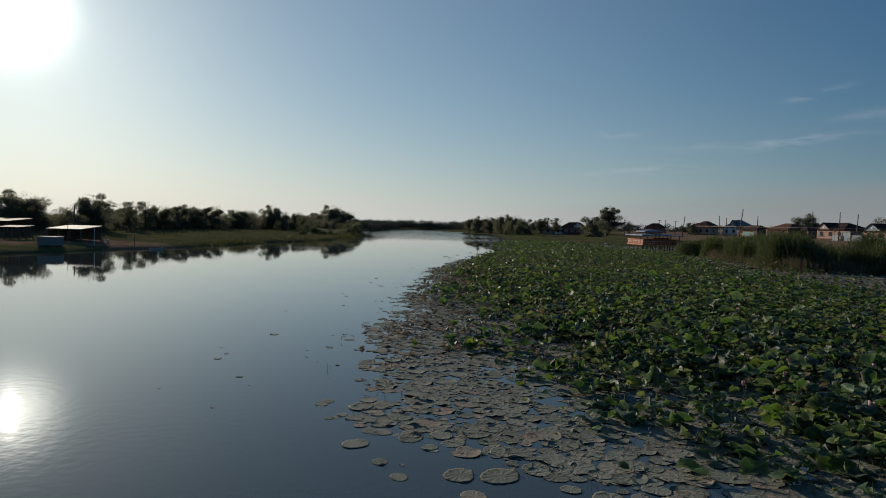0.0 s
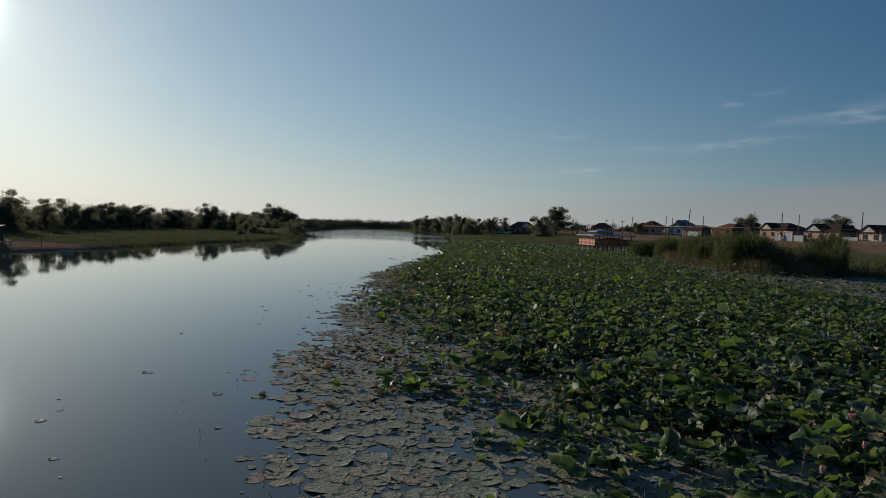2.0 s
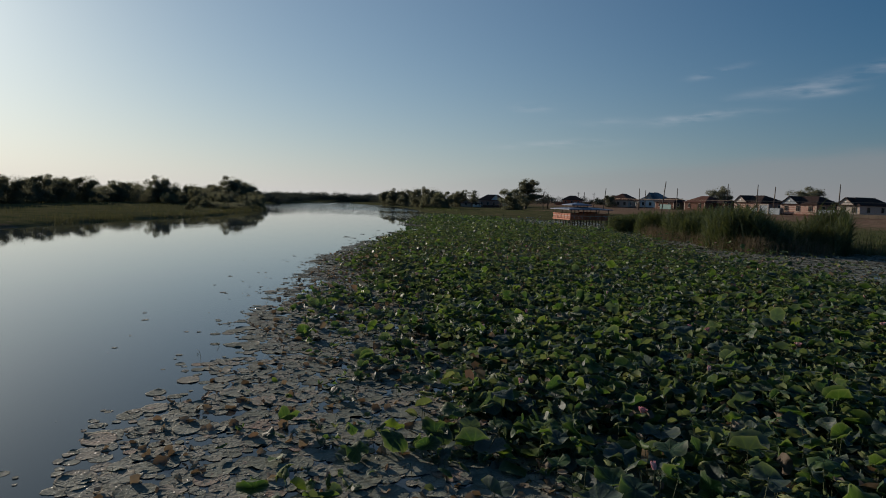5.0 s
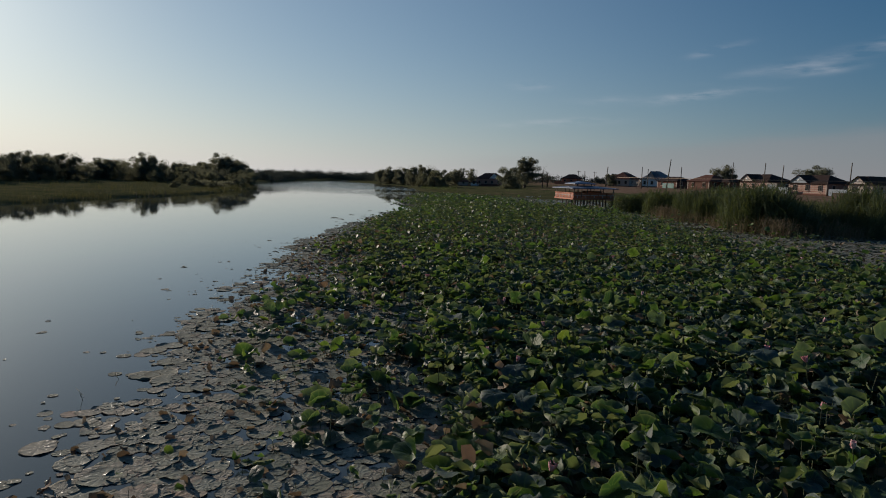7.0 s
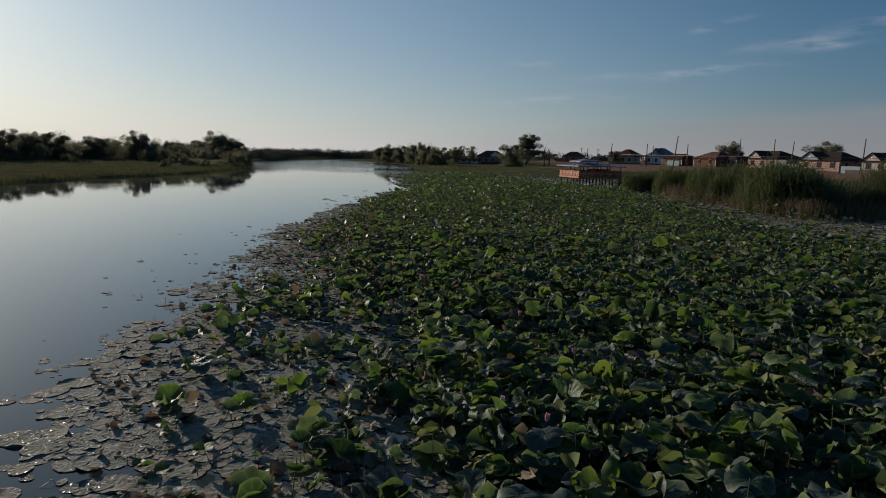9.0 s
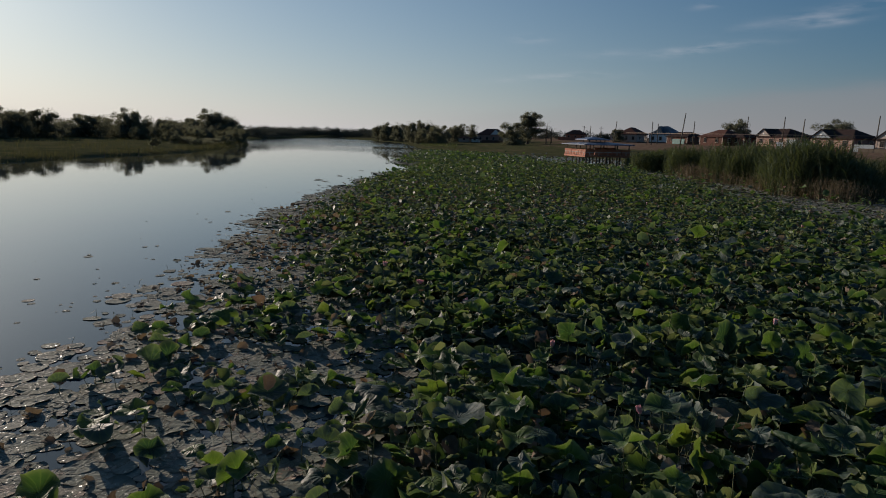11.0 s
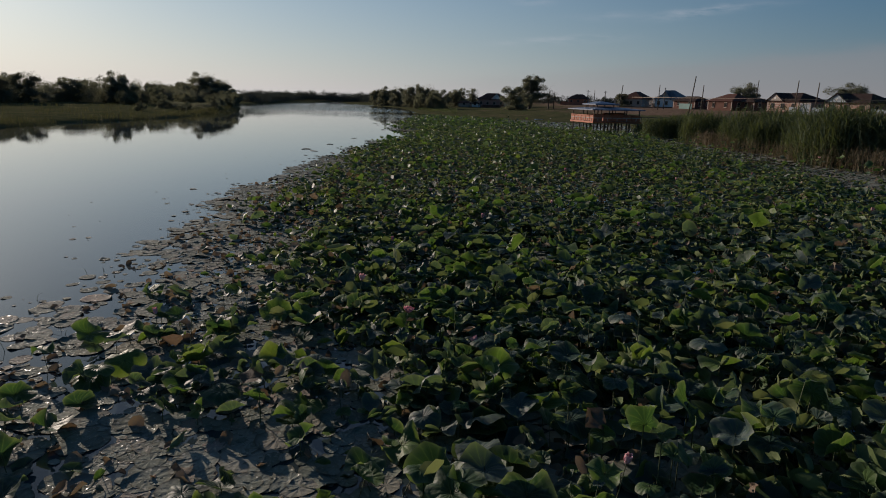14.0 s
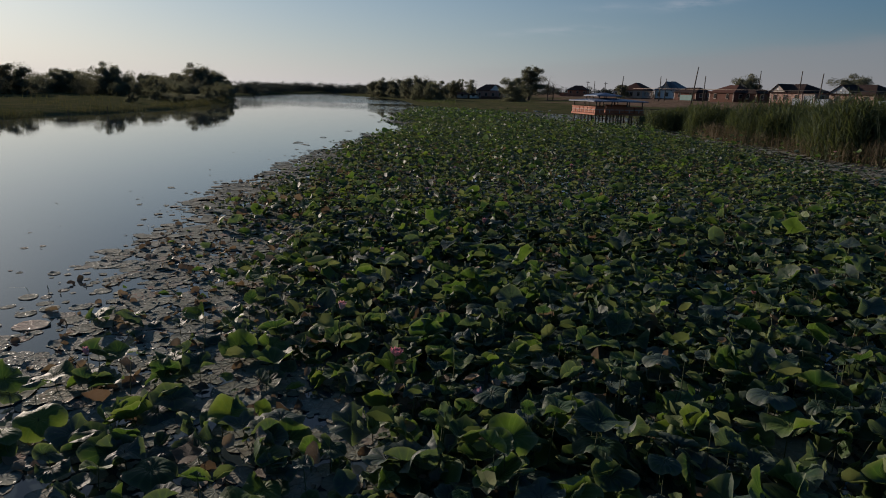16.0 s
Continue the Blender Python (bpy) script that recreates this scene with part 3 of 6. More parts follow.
def turns(yaw, tilt, tilt_dir):
    """Rotation matrices: spun about z, then tipped by tilt towards tilt_dir."""
    n = len(yaw)
    c, s = np.cos(yaw), np.sin(yaw)
    Z = np.zeros((n, 3, 3))
    Z[:, 0, 0], Z[:, 0, 1], Z[:, 1, 0], Z[:, 1, 1], Z[:, 2, 2] = c, -s, s, c, 1
    ax = np.stack([-np.sin(tilt_dir), np.cos(tilt_dir), np.zeros(n)], 1)
    K = np.zeros((n, 3, 3))
    K[:, 0, 1], K[:, 0, 2], K[:, 1, 0], K[:, 1, 2], K[:, 2, 0], K[:, 2, 1] = -ax[:, 2], ax[:, 1], ax[:, 2], -ax[:, 0], -ax[:, 1], ax[:, 0]
    R = np.eye(3) + np.sin(tilt)[:, None, None] * K + (1 - np.cos(tilt))[:, None, None] * (K @ K)
    return R @ Z


class Heap:
    """Gathers many small pieces into one mesh; a template may carry a value for each vertex, 1 at a leaf's rim."""

    def __init__(self):
        self.v, self.q, self.t, self.w, self.u, self.n = [], [], [], [], [], 0

    def add(self, template, R, size, place):
        V, Q, T = template[:3]
        P = np.einsum("nij,vj->nvi", R, V) * np.asarray(size).reshape(-1, 1, 1) + place[:, None, :]
        base = self.n + np.arange(len(place)) * len(V)
        self.v.append(P.reshape(-1, 3))
        if len(template) > 3:
            self.w.append(np.tile(template[3], len(place)))
            self.u.append(np.tile(template[4], len(place)))
        if len(Q):
            self.q.append((Q[None] + base[:, None, None]).reshape(-1, 4))
        if len(T):
            self.t.append((T[None] + base[:, None, None]).reshape(-1, 3))
        self.n += P.shape[0] * P.shape[1]

    def mesh(self, name, mat, smooth=True):
        me = mesh_np(name, np.concatenate(self.v), np.concatenate(self.q) if self.q else None, np.concatenate(self.t) if self.t else None, mat, smooth)
        if self.w:
            me.attributes.new("rim", "FLOAT", "POINT").data.foreach_set("value", np.concatenate(self.w).astype(np.float32))
            me.attributes.new("vein", "FLOAT", "POINT").data.foreach_set("value", np.concatenate(self.u).astype(np.float32))
        return me


def tube_batch(heap, a, b, r, sides=4):
    """Many straight stalks from a to b."""
    ang = np.arange(sides) * 2 * math.pi / sides
    ring = np.stack([np.cos(ang), np.sin(ang), np.zeros(sides)], 1)
    V = np.concatenate([a[:, None] + ring[None] * r, b[:, None] + ring[None] * r * 0.8], 1)
    base = heap.n + np.arange(len(a)) * 2 * sides
    i = np.arange(sides)
    Q = np.stack([i, (i + 1) % sides, sides + (i + 1) % sides, sides + i], 1)
    heap.v.append(V.reshape(-1, 3))
    heap.q.append((Q[None] + base[:, None, None]).reshape(-1, 4))
    heap.n += V.shape[0] * V.shape[1]


# by y: where the lotus stands dense, how far its scattered outliers reach before that, and the edges of the floating leaves
DENSE_Y = (-30, -12, -9, -6.5, -4, -1, 1.2, 3.3, 5.1, 7.2, 10.9, 13.5, 16.5, 19.7, 22.9, 24.9, 27.5, 30, 35, 42, 48, 57, 64, 70, 76, 83, 87, 93, 98, 106, 118, 150)
DENSE_X = (30, 17, 13.5, 9.5, 7.4, 6.2, 5.4, 2.6, 1.6, 1.2, 1.4, 0.9, 0.2, 0.4, 0.2, -0.4, -1.2, -2.3, -4.2, -5.6, -6.2, -6.4, -6.0, -5.7, -5.2, -4.4, -3.4, -3.6, -6.4, -8.4, -7.6, -8.0)
FRINGE_Y = (-30, 0, 6, 11, 19, 24, 30, 35, 43, 50, 150)
FRINGE_W = (6.5, 6.0, 5.4, 5.2, 4.6, 5.4, 5.0, 3.6, 2.6, 2.0, 1.6)
FLOAT_Y = (-30, -11, -7.8, -7.2, -6.8, -6.2, -4.5, -1.7, 0.7, 3.4, 8.7, 14.7, 20, 25, 33, 42, 48, 53, 62, 72, 80, 86, 93, 97, 104, 120, 150)
FLOAT_X = (14, 6.5, 3.4, 1.8, 0.7, -0.7, -3.0, -4.3, -5.6, -6.1, -6.1, -6.7, -7.4, -8.2, -8.6, -9.8, -10.2, -10, -9.3, -8.6, -7.6, -4.9, -4.6, -8.2, -10.4, -9.6, -9.8)
INNER_Y = (-30, 10, 20, 33, 41, 51, 60, 68, 76, 85, 93, 99, 104, 112, 128, 140, 152)
INNER_X = (31, 28.5, 25.5, 22.8, 22.5, 22.4, 21.6, 21.6, 22, 22.5, 22, 20, 16, 15, 13, 8, 1)
# thin places inside the bed where the floating leaves show: x, y, half widths, strength
THIN = ((0.6, 30.0, 4.2, 1.5, 0.75), (-4.5, 27.5, 2.2, 1.2, 0.5), (1.2, 12.6, 2.4, 0.9, 0.5), (-1.0, 20.0, 2.6, 1.0, 0.5), (3.6, 18.6, 3.0, 0.7, 0.45), (4.0, 3.0, 4.0, 0.8, 0.5), (0.8, 7.4, 2.2, 0.9, 0.55), (9.0, 1.0, 5.0, 0.8, 0.45))


def density_noise(x, y, s, seed):
    return np.array([noise.noise((a * s + seed, b * s, seed * 0.7)) for a, b in zip(x, y)])


def scatter(x0, x1, y0, y1, per_m2):
    n = int((x1 - x0) * (y1 - y0) * per_m2)
    return rng.uniform(x0, x1, n), rng.uniform(y0, y1, n)


def standing_points(y0, y1, per_m2):
    x, y = scatter(-12, 32, y0, y1, per_m2)
    dense, xr = np.interp(y, DENSE_Y, DENSE_X), np.interp(y, INNER_Y, INNER_X)
    nz = density_noise(x, y, 0.22, 3.0)
    nz2 = density_noise(x, y, 0.6, 9.0)
    inward = 1 + (x - dense + 1.3 * nz) / np.interp(y, FRINGE_Y, FRINGE_W)
    p = np.clip(inward, 0, 1) ** np.interp(y, (2, 6, 16, 24, 40), (1.3, 1.8, 2.0, 1.8, 1.5)) * np.where(inward < 0.9, np.clip(0.75 + 2.2 * nz2, 0.06, 1.4), 1.0) * np.clip(0.88 + 0.7 * nz + 0.55 * nz2, 0.2, 1)
    for cx, cy, ax, ay, power in THIN:
        p *= 1 - power * np.exp(-((x - cx) / ax) ** 2 - ((y - cy + 0.8 * nz) / ay) ** 2)
    p *= np.clip((xr - x + 2.5 * nz) / 3.5, np.where((nz2 > 0.05) & (x < xr + 8), 0.14, 0.0), 1)
    keep = rng.uniform(0, 1, len(x)) < p
    return x[keep], y[keep]


KINDS = (("dish", 3), ("dish", 2.4), ("droop", 2.4), ("fold", 2.6), ("bowl", 1.6), ("dish", 2.2), ("half", 2.6), ("droop", 2.4), ("fold", 2.0), ("crumple", 1.6), ("roll", 1.4), ("funnel", 0.6), ("crumple", 2.0), ("fold", 1.8), ("wavy", 3.8), ("wavy", 3.6))
fine_leaves = [leaf_template(k, 4, 18, 40 + i) for i, (k, w) in enumerate(KINDS)]
best_leaves = [leaf_template(k, 5, 28, 40 + i) for i, (k, w) in enumerate(KINDS)]
middle_leaves = [leaf_template(k, 3, 8, 40 + i) for i, (k, w) in enumerate(KINDS)]
coarse_leaves = [leaf_template(k, 2, 7, 40 + i) for i, (k, w) in enumerate(KINDS)]
dry_leaves = [leaf_template("crumple" if i % 2 else "fold", 2, 8, 60 + i) for i in range(4)]
weights = np.array([w for k, w in KINDS], float)
weights /= weights.sum()


def leaf_sets(x, y):
    """Size, height, pose of each standing leaf."""
    n = len(x)
    grown = np.interp(y, (28, 42), (1.0, 0.0))
    size = np.where(rng.uniform(0, 1, n) < 0.20 + 0.13 * grown, rng.uniform(0.17, 0.28, n) * (1 + 0.1 * grown), np.clip(rng.normal(0.122, 0.04, n), 0.05, 0.22) * (1 + 0.12 * grown))
    z = np.where(size > 0.2, np.clip(rng.normal(0.42, 0.13, n), 0.1, 0.85), np.clip(rng.normal(0.31, 0.19, n), 0.04, 0.8))
    edge = np.clip(1 + (x - np.interp(y, DENSE_Y, DENSE_X)) / 5, 0.3, 1)
    z = z * (0.2 + 0.8 * edge) * np.where(edge > 0.95, rng.uniform(0.9, 1.5, n), 1.0)
    tilt = np.where(rng.uniform(0, 1, n) < 0.17, rng.uniform(0.5, 1.25, n), np.abs(rng.normal(0, 0.16, n)) + 0.02)
    tilt_dir = rng.uniform(0, 6.283, n)
    return size, z, turns(rng.uniform(0, 6.283, n), tilt, tilt_dir)


near_x, near_y = standing_points(-27, 38, 15.5)
kept = rng.uniform(-27, -15, len(near_x)) < near_y
near_x, near_y = near_x[kept], near_y[kept]
far_x, far_y = standing_points(38, 80, 13.0)
back_x, back_y = standing_points(80, 152, 6.5)
far_x, far_y = np.concatenate([far_x, back_x]), np.concatenate([far_y, back_y])
size, z, R = leaf_sets(near_x, near_y)
pick = rng.choice(len(KINDS), len(near_x), p=weights)
single = (near_x > -4.5) & (near_x < 5.5) & (near_y > 18.5) & (near_y < 27.5)
order = np.flatnonzero(single)[:280]
single = np.zeros(len(near_x), bool)
single[order] = True

blades = Heap()
closest = (near_y < 26.5) & (near_y > 14) & (near_x < 7.5)
close = (near_y < 29) & (near_x < 9) & (near_y > -4) & ~closest
behind = near_y < -12.5
for k in range(len(KINDS)):
    for which, templates in ((closest, best_leaves), (close, fine_leaves), (~close & ~closest & ~behind, middle_leaves), (behind, coarse_leaves)):
        s = (pick == k) & ~single & which
        blades.add(templates[k], R[s], size[s], np.stack([near_x[s], near_y[s], z[s]], 1))
low_x, low_y = standing_points(-9, 34, 15.0)
inner = low_x > np.interp(low_y, DENSE_Y, DENSE_X) - 1.0
low_x, low_y = low_x[inner], low_y[inner]
ls, lz, lR = leaf_sets(low_x, low_y)
lpick = rng.choice(len(KINDS), len(low_x), p=weights)
for k in range(len(KINDS)):
    s = lpick == k
    blades.add(coarse_leaves[k], lR[s], ls[s] * 1.15, np.stack([low_x[s], low_y[s], 0.05 + 0.3 * lz[s]], 1))
# small half-sunk leaves among the floating ones, along the fringe
hx, hy = scatter(-11, 12, -9, 60, 9.0)
h_in = 1 + (hx - np.interp(hy, DENSE_Y, DENSE_X)) / (np.interp(hy, FRINGE_Y, FRINGE_W) + 0.8)
h_keep = (rng.uniform(0, 1, len(hx)) < np.clip(0.04 + 0.6 * h_in, 0, 0.6) * np.clip(0.8 + 1.8 * density_noise(hx, hy, 0.5, 6.0), 0.1, 1)) & (h_in > -0.05) & (h_in < 1.5) & (hx > np.interp(hy, FLOAT_Y, FLOAT_X))
hx, hy = hx[h_keep], hy[h_keep]
hn = len(hx)
hs_ = rng.uniform(0.05, 0.15, hn)
hR = turns(rng.uniform(0, 6.283, hn), np.abs(rng.normal(0, 0.35, hn)), rng.uniform(0, 6.283, hn))
hpick = rng.choice(len(KINDS), hn, p=weights)
for k in range(len(KINDS)):
    s = hpick == k
    blades.add(middle_leaves[k], hR[s], hs_[s], np.stack([hx[s], hy[s], 0.03 + rng.uniform(0.2, 1.0, s.sum()) * hs_[s]], 1))
# clumps of large wavy leaves low over the carpet: x, y, half width, how many
CLUMPS = ((-3.9, 18.9, 0.9, 9), (-1.9, 19.3, 0.8, 9), (-4.1, 22.6, 0.9, 9), (-2.8, 23.3, 0.8, 9), (-1.5, 21.8, 0.9, 11), (-5.2, 24.1, 0.6, 5), (-3.2, 21.6, 0.6, 5), (-5.7, 26.1, 0.5, 4),
          (-4.0, 24.8, 0.8, 8), (-5.2, 20.4, 0.5, 3), (-0.4, 20.4, 0.9, 9), (-2.6, 25.4, 0.9, 8), (-3.6, 27.0, 0.8, 7), (-0.6, 18.2, 0.8, 8), (-2.4, 17.2, 0.9, 8), (-3.4, 15.4, 0.8, 5), (-1.4, 14.4, 0.8, 5), (-5.4, 22.6, 0.4, 3), (-4.8, 21.6, 0.7, 6), (-5.6, 19.4, 0.6, 5), (-4.6, 17.6, 0.7, 5), (-5.9, 23.6, 0.4, 3))
gx, gy = (np.concatenate([rng.normal(c[i], c[2] * 0.6, c[3]) for c in CLUMPS]) for i in (0, 1))
gn = len(gx)
gs = rng.uniform(0.15, 0.29, gn)
gz = rng.uniform(0.05, 0.32, gn) + 0.25 * gs
gR = turns(rng.uniform(0, 6.283, gn), np.abs(rng.normal(0.1, 0.3, gn)), rng.uniform(0, 6.283, gn))
gpick = rng.choice([i for i, (k, w) in enumerate(KINDS) if k in ("wavy", "droop", "crumple", "dish", "fold")], gn)
for k in range(len(KINDS)):
    s = gpick == k
    blades.add(best_leaves[k], gR[s], gs[s], np.stack([gx[s], gy[s], gz[s]], 1))
fs, fz, fR = leaf_sets(far_x, far_y)
fpick = rng.choice(len(KINDS), len(far_x), p=weights)
for k in range(len(KINDS)):
    s = fpick == k
    blades.add(coarse_leaves[k], fR[s], fs[s] * np.where(far_y[s] > 80, 1.25, 1.0), np.stack([far_x[s], far_y[s], fz[s]], 1))
lotus_field = thing("lotus_field", pose(0, 0, 0), "dense bed of green lotus leaves standing in the water", "lotus plants", kind="stuff")
tagged(part("leaf_mass", blades.mesh("leaf_mass", M_LOTUS), None, lotus_field), kind="stuff")
stalks = Heap()
ns = ~single
top = np.stack([near_x, near_y, z], 1)
foot = top + np.stack([rng.normal(0, 0.08, len(z)), rng.normal(0, 0.08, len(z)), -z - 0.15], 1)
tube_batch(stalks, foot[ns], top[ns], 0.007, 3)
g_top = np.stack([gx, gy, gz], 1)
tube_batch(stalks, g_top + np.stack([rng.normal(0, 0.07, gn), rng.normal(0, 0.07, gn), -gz - 0.15], 1), g_top, 0.007, 4)
tagged(part("stalk_mass", stalks.mesh("stalk_mass", M_STALK), None, lotus_field), kind="stuff")

dx, dy = standing_points(-12, 60, 3.6)
kept = (dx > np.interp(dy, DENSE_Y, DENSE_X) - 1.0) | (dy > 12)
dx, dy = dx[kept], dy[kept]
dry = Heap()
dn = len(dx)
dz = np.clip(rng.normal(0.3, 0.18, dn), 0.04, 0.75)
dpick = rng.integers(0, 4, dn)
dR = turns(rng.uniform(0, 6.283, dn), np.abs(rng.normal(0, 0.7, dn)), rng.uniform(0, 6.283, dn))
dsize = rng.uniform(0.06, 0.18, dn)
for k in range(4):
    s = dpick == k
    dry.add(dry_leaves[k], dR[s], dsize[s], np.stack([dx[s], dy[s], dz[s]], 1))
tagged(part("withered_leaf_mass", dry.mesh("withered_leaf_mass", M_DRY), None, lotus_field, "withered curled brown-grey leaves"), kind="stuff")
rx, ry = standing_points(-12, 100, 7.0)
rolled = Heap()
rn = len(rx)
rR = turns(rng.uniform(0, 6.283, rn), np.abs(rng.normal(0.25, 0.4, rn)), rng.uniform(0, 6.283, rn))
rolled_leaves = [leaf_template("roll" if i % 3 else "half", 3, 8, 140 + i) for i in range(6)]
rpick = rng.integers(0, 6, rn)
rsize = rng.uniform(0.08, 0.18, rn)
rz = np.clip(rng.normal(0.56, 0.16, rn), 0.1, 0.95)
far_rolled = [leaf_template("roll" if i % 3 else "half", 2, 6, 140 + i) for i in range(6)]
for k in range(6):
    for templates, reach in ((rolled_leaves, ry < 30), (far_rolled, ry >= 30)):
        s = (rpick == k) & reach
        rolled.add(templates[k], rR[s], rsize[s], np.stack([rx[s], ry[s], rz[s]], 1))
tagged(part("rolled_leaf_mass", rolled.mesh("rolled_leaf_mass", M_ROLLED), None, lotus_field, "rolled leaves, pale undersides brightened as light-catching rims"), kind="stuff")
bx, by = standing_points(-12, 44, 1.4)
bare_stalks = Heap()
bn = len(bx)
bh = rng.uniform(0.3, 0.85, bn)
b0 = np.stack([bx, by, np.full(bn, -0.1)], 1)
tube_batch(bare_stalks, b0, b0 + np.stack([rng.normal(0, 0.16, bn), rng.normal(0, 0.16, bn), bh], 1), 0.008)
wx, wy_ = scatter(-11, 8, -8, 48, 1.3)
wet_edge = (wx > np.interp(wy_, FLOAT_Y, FLOAT_X) - 0.3) & (wx < np.interp(wy_, DENSE_Y, DENSE_X) + 1.0) & (density_noise(wx, wy_, 0.5, 4.0) > -0.1)
w0 = np.stack([wx[wet_edge], wy_[wet_edge], np.full(wet_edge.sum(), -0.1)], 1)
wn_ = len(w0)
w1 = w0 + np.stack([rng.normal(0, 0.06, wn_), rng.normal(0, 0.06, wn_), rng.uniform(0.12, 0.30, wn_)], 1)
tube_batch(bare_stalks, w0, w1, 0.006)
tube_batch(bare_stalks, w1, w1 + np.stack([rng.normal(0, 0.10, wn_), rng.normal(0, 0.10, wn_), rng.normal(-0.02, 0.06, wn_)], 1), 0.005)
tagged(part("bare_stalk_mass", bare_stalks.mesh("bare_stalk_mass", M_STALK), None, lotus_field), kind="stuff")

blade_meshes = []
for k in range(len(KINDS)):
    one = Heap()
    one.add(best_leaves[k], np.eye(3)[None], np.ones(1), np.zeros((1, 3)))
    blade_meshes.append(one.mesh("blade", M_LOTUS_ONE))
stalk_heap = Heap()
tube_batch(stalk_heap, np.array([[0.0, 0, -1]]), np.array([[0.0, 0, 0]]), 0.008, 6)
stalk_mesh = stalk_heap.mesh("stalk", M_STALK)
LEAF_WORDS = {"bowl": "cupped blue-green lotus leaf on a thin stalk", "funnel": "funnel-shaped green lotus leaf on a stalk",
              "dish": "flat dished green lotus leaf on a stalk", "roll": "tightly rolled young lotus leaf on a stalk",
              "fold": "folded green lotus leaf on a thin stalk", "half": "lotus leaf folded up on both sides", "droop": "drooping green lotus leaf with curled rim", "crumple": "crumpled half-folded green lotus leaf on a stalk",
              "wavy": "large blue-green lotus leaf with a wavy drooping rim"}
for i in order:
    plant = thing("lotus_plant", pose(near_x[i], near_y[i], 0), LEAF_WORDS[KINDS[pick[i]][0]], "lotus", "lotus plants in the bed")
    b = part("leaf", blade_meshes[pick[i]], None, plant)
    b.matrix_local = Matrix.LocRotScale((0, 0, z[i]), Matrix(R[i].tolist()), (size[i],) * 3)
    st = part("stalk", stalk_mesh, None, plant)
    st.matrix_local = Matrix.LocRotScale((0, 0, z[i]), None, (1, 1, z[i] + 0.15))

# floating leaves: a carpet along the open water, under the lotus and before the reeds
pads = [pad_template(18, 70 + i) for i in range(5)]
whole_pads = [pad_template(24, 70 + i, thick=True) for i in range(5)]
scraps = [pad_template(9, 90 + i, True) for i in range(4)]
flat_pads = [pad_template(9, 80 + i, True) for i in range(3)]


def float_points(y0, y1, per_m2):
    x, y = scatter(-16, 46, y0, y1, per_m2)
    xl = np.interp(y, FLOAT_Y, FLOAT_X)
    nz, nz2 = density_noise(x, y, 0.35, 5.0), density_noise(x, y, 1.1, 2.0)
    inward = x - xl + 1.5 * nz + 0.5 * nz2
    p = np.clip(0.14 + 0.50 * inward, 0, 1)
    p = np.where(inward < 0, 0.11 * np.exp(inward / 1.4) * (nz2 > 0.15), p)
    p *= np.clip(1.0 + np.interp(inward, (1.0, 3.0), (1.3, 0.5)) * nz2, 0.25, 1)
    p *= (x < right_shore(y) - 0.3)
    deep = (x - np.interp(y, DENSE_Y, DENSE_X) - 2.0) * (x < np.interp(y, INNER_Y, INNER_X))
    p *= np.where(deep > 0, np.clip(0.8 - 0.08 * deep, 0.25, 1), 1.0)
    p *= np.where(x > 16, 0.5, 1.0)
    keep = rng.uniform(0, 1, len(x)) < p
    return x[keep], y[keep]


px, py = float_points(-27, 60, 30.0)
kept = (rng.uniform(-27, -15, len(px)) < py) & (rng.uniform(0, 1, len(px)) < np.interp(py, (-5, 1, 6), (0.68, 0.82, 1.0)))
# large single leaves lying off the front of the carpet: x, y, radius
LONE_PADS = ((-2.8, -6.0, 0.26), (-0.6, -7.1, 0.29), (0.1, -7.0, 0.34), (-1.6, -7.4, 0.16), (-2.1, -6.8, 0.15), (-1.85, -5.2, 0.22), (-2.45, -5.2, 0.19), (-0.9, -5.3, 0.2), (-0.25, -7.9, 0.22),
             (0.65, -6.5, 0.2), (-1.2, -4.7, 0.2), (-0.1, -5.7, 0.22), (1.3, -7.3, 0.17), (1.9, -7.6, 0.3), (-3.3, -4.4, 0.2), (-2.9, -4.0, 0.17), (-4.3, -3.3, 0.15))
px, py = np.concatenate([px[kept], [p[0] for p in LONE_PADS]]), np.concatenate([py[kept], [p[1] for p in LONE_PADS]])
qx, qy = float_points(60, 152, 3.6)
floats = Heap()
pclass = rng.uniform(0, 1, len(px))
wide_pad = np.interp(py, (-6, 0, 7), (0.36, 0.26, 0.14))
scrap = (pclass >= np.interp(py, (-6, 0, 7), (0.75, 0.70, 0.62))) | (px > np.interp(py, DENSE_Y, DENSE_X) + 0.8) | (py > 32) | (py < -9)
psize = np.where(pclass < wide_pad, rng.uniform(0.19, 0.32, len(px)), np.where(pclass < 0.60, rng.uniform(0.09, 0.19, len(px)), rng.uniform(0.03, 0.10, len(px))))
pR = turns(rng.uniform(0, 6.283, len(px)), np.abs(rng.normal(0, 0.014, len(px))), rng.uniform(0, 6.283, len(px)))
pz = rng.uniform(0.002, 0.011, len(px))
psize *= np.where(px < np.interp(py, FLOAT_Y, FLOAT_X) - 0.2, 0.5, 1.0) * np.where(py > 34, 1.15, 1.0)
psize[-len(LONE_PADS):] = [p[2] for p in LONE_PADS]
scrap[-len(LONE_PADS):] = False
ppick = rng.integers(0, 5, len(px))
edge_d = px - np.interp(py, FLOAT_Y, FLOAT_X)
chosen = np.flatnonzero((edge_d < 1.6) & ~scrap & (py > -8) & (py < 34))[-280:]
psingle = np.zeros(len(px), bool)
psingle[chosen] = True
for k in range(5):
    s = (ppick == k) & ~psingle & ~scrap
    floats.add(pads[k], pR[s], psize[s], np.stack([px[s], py[s], pz[s]], 1))
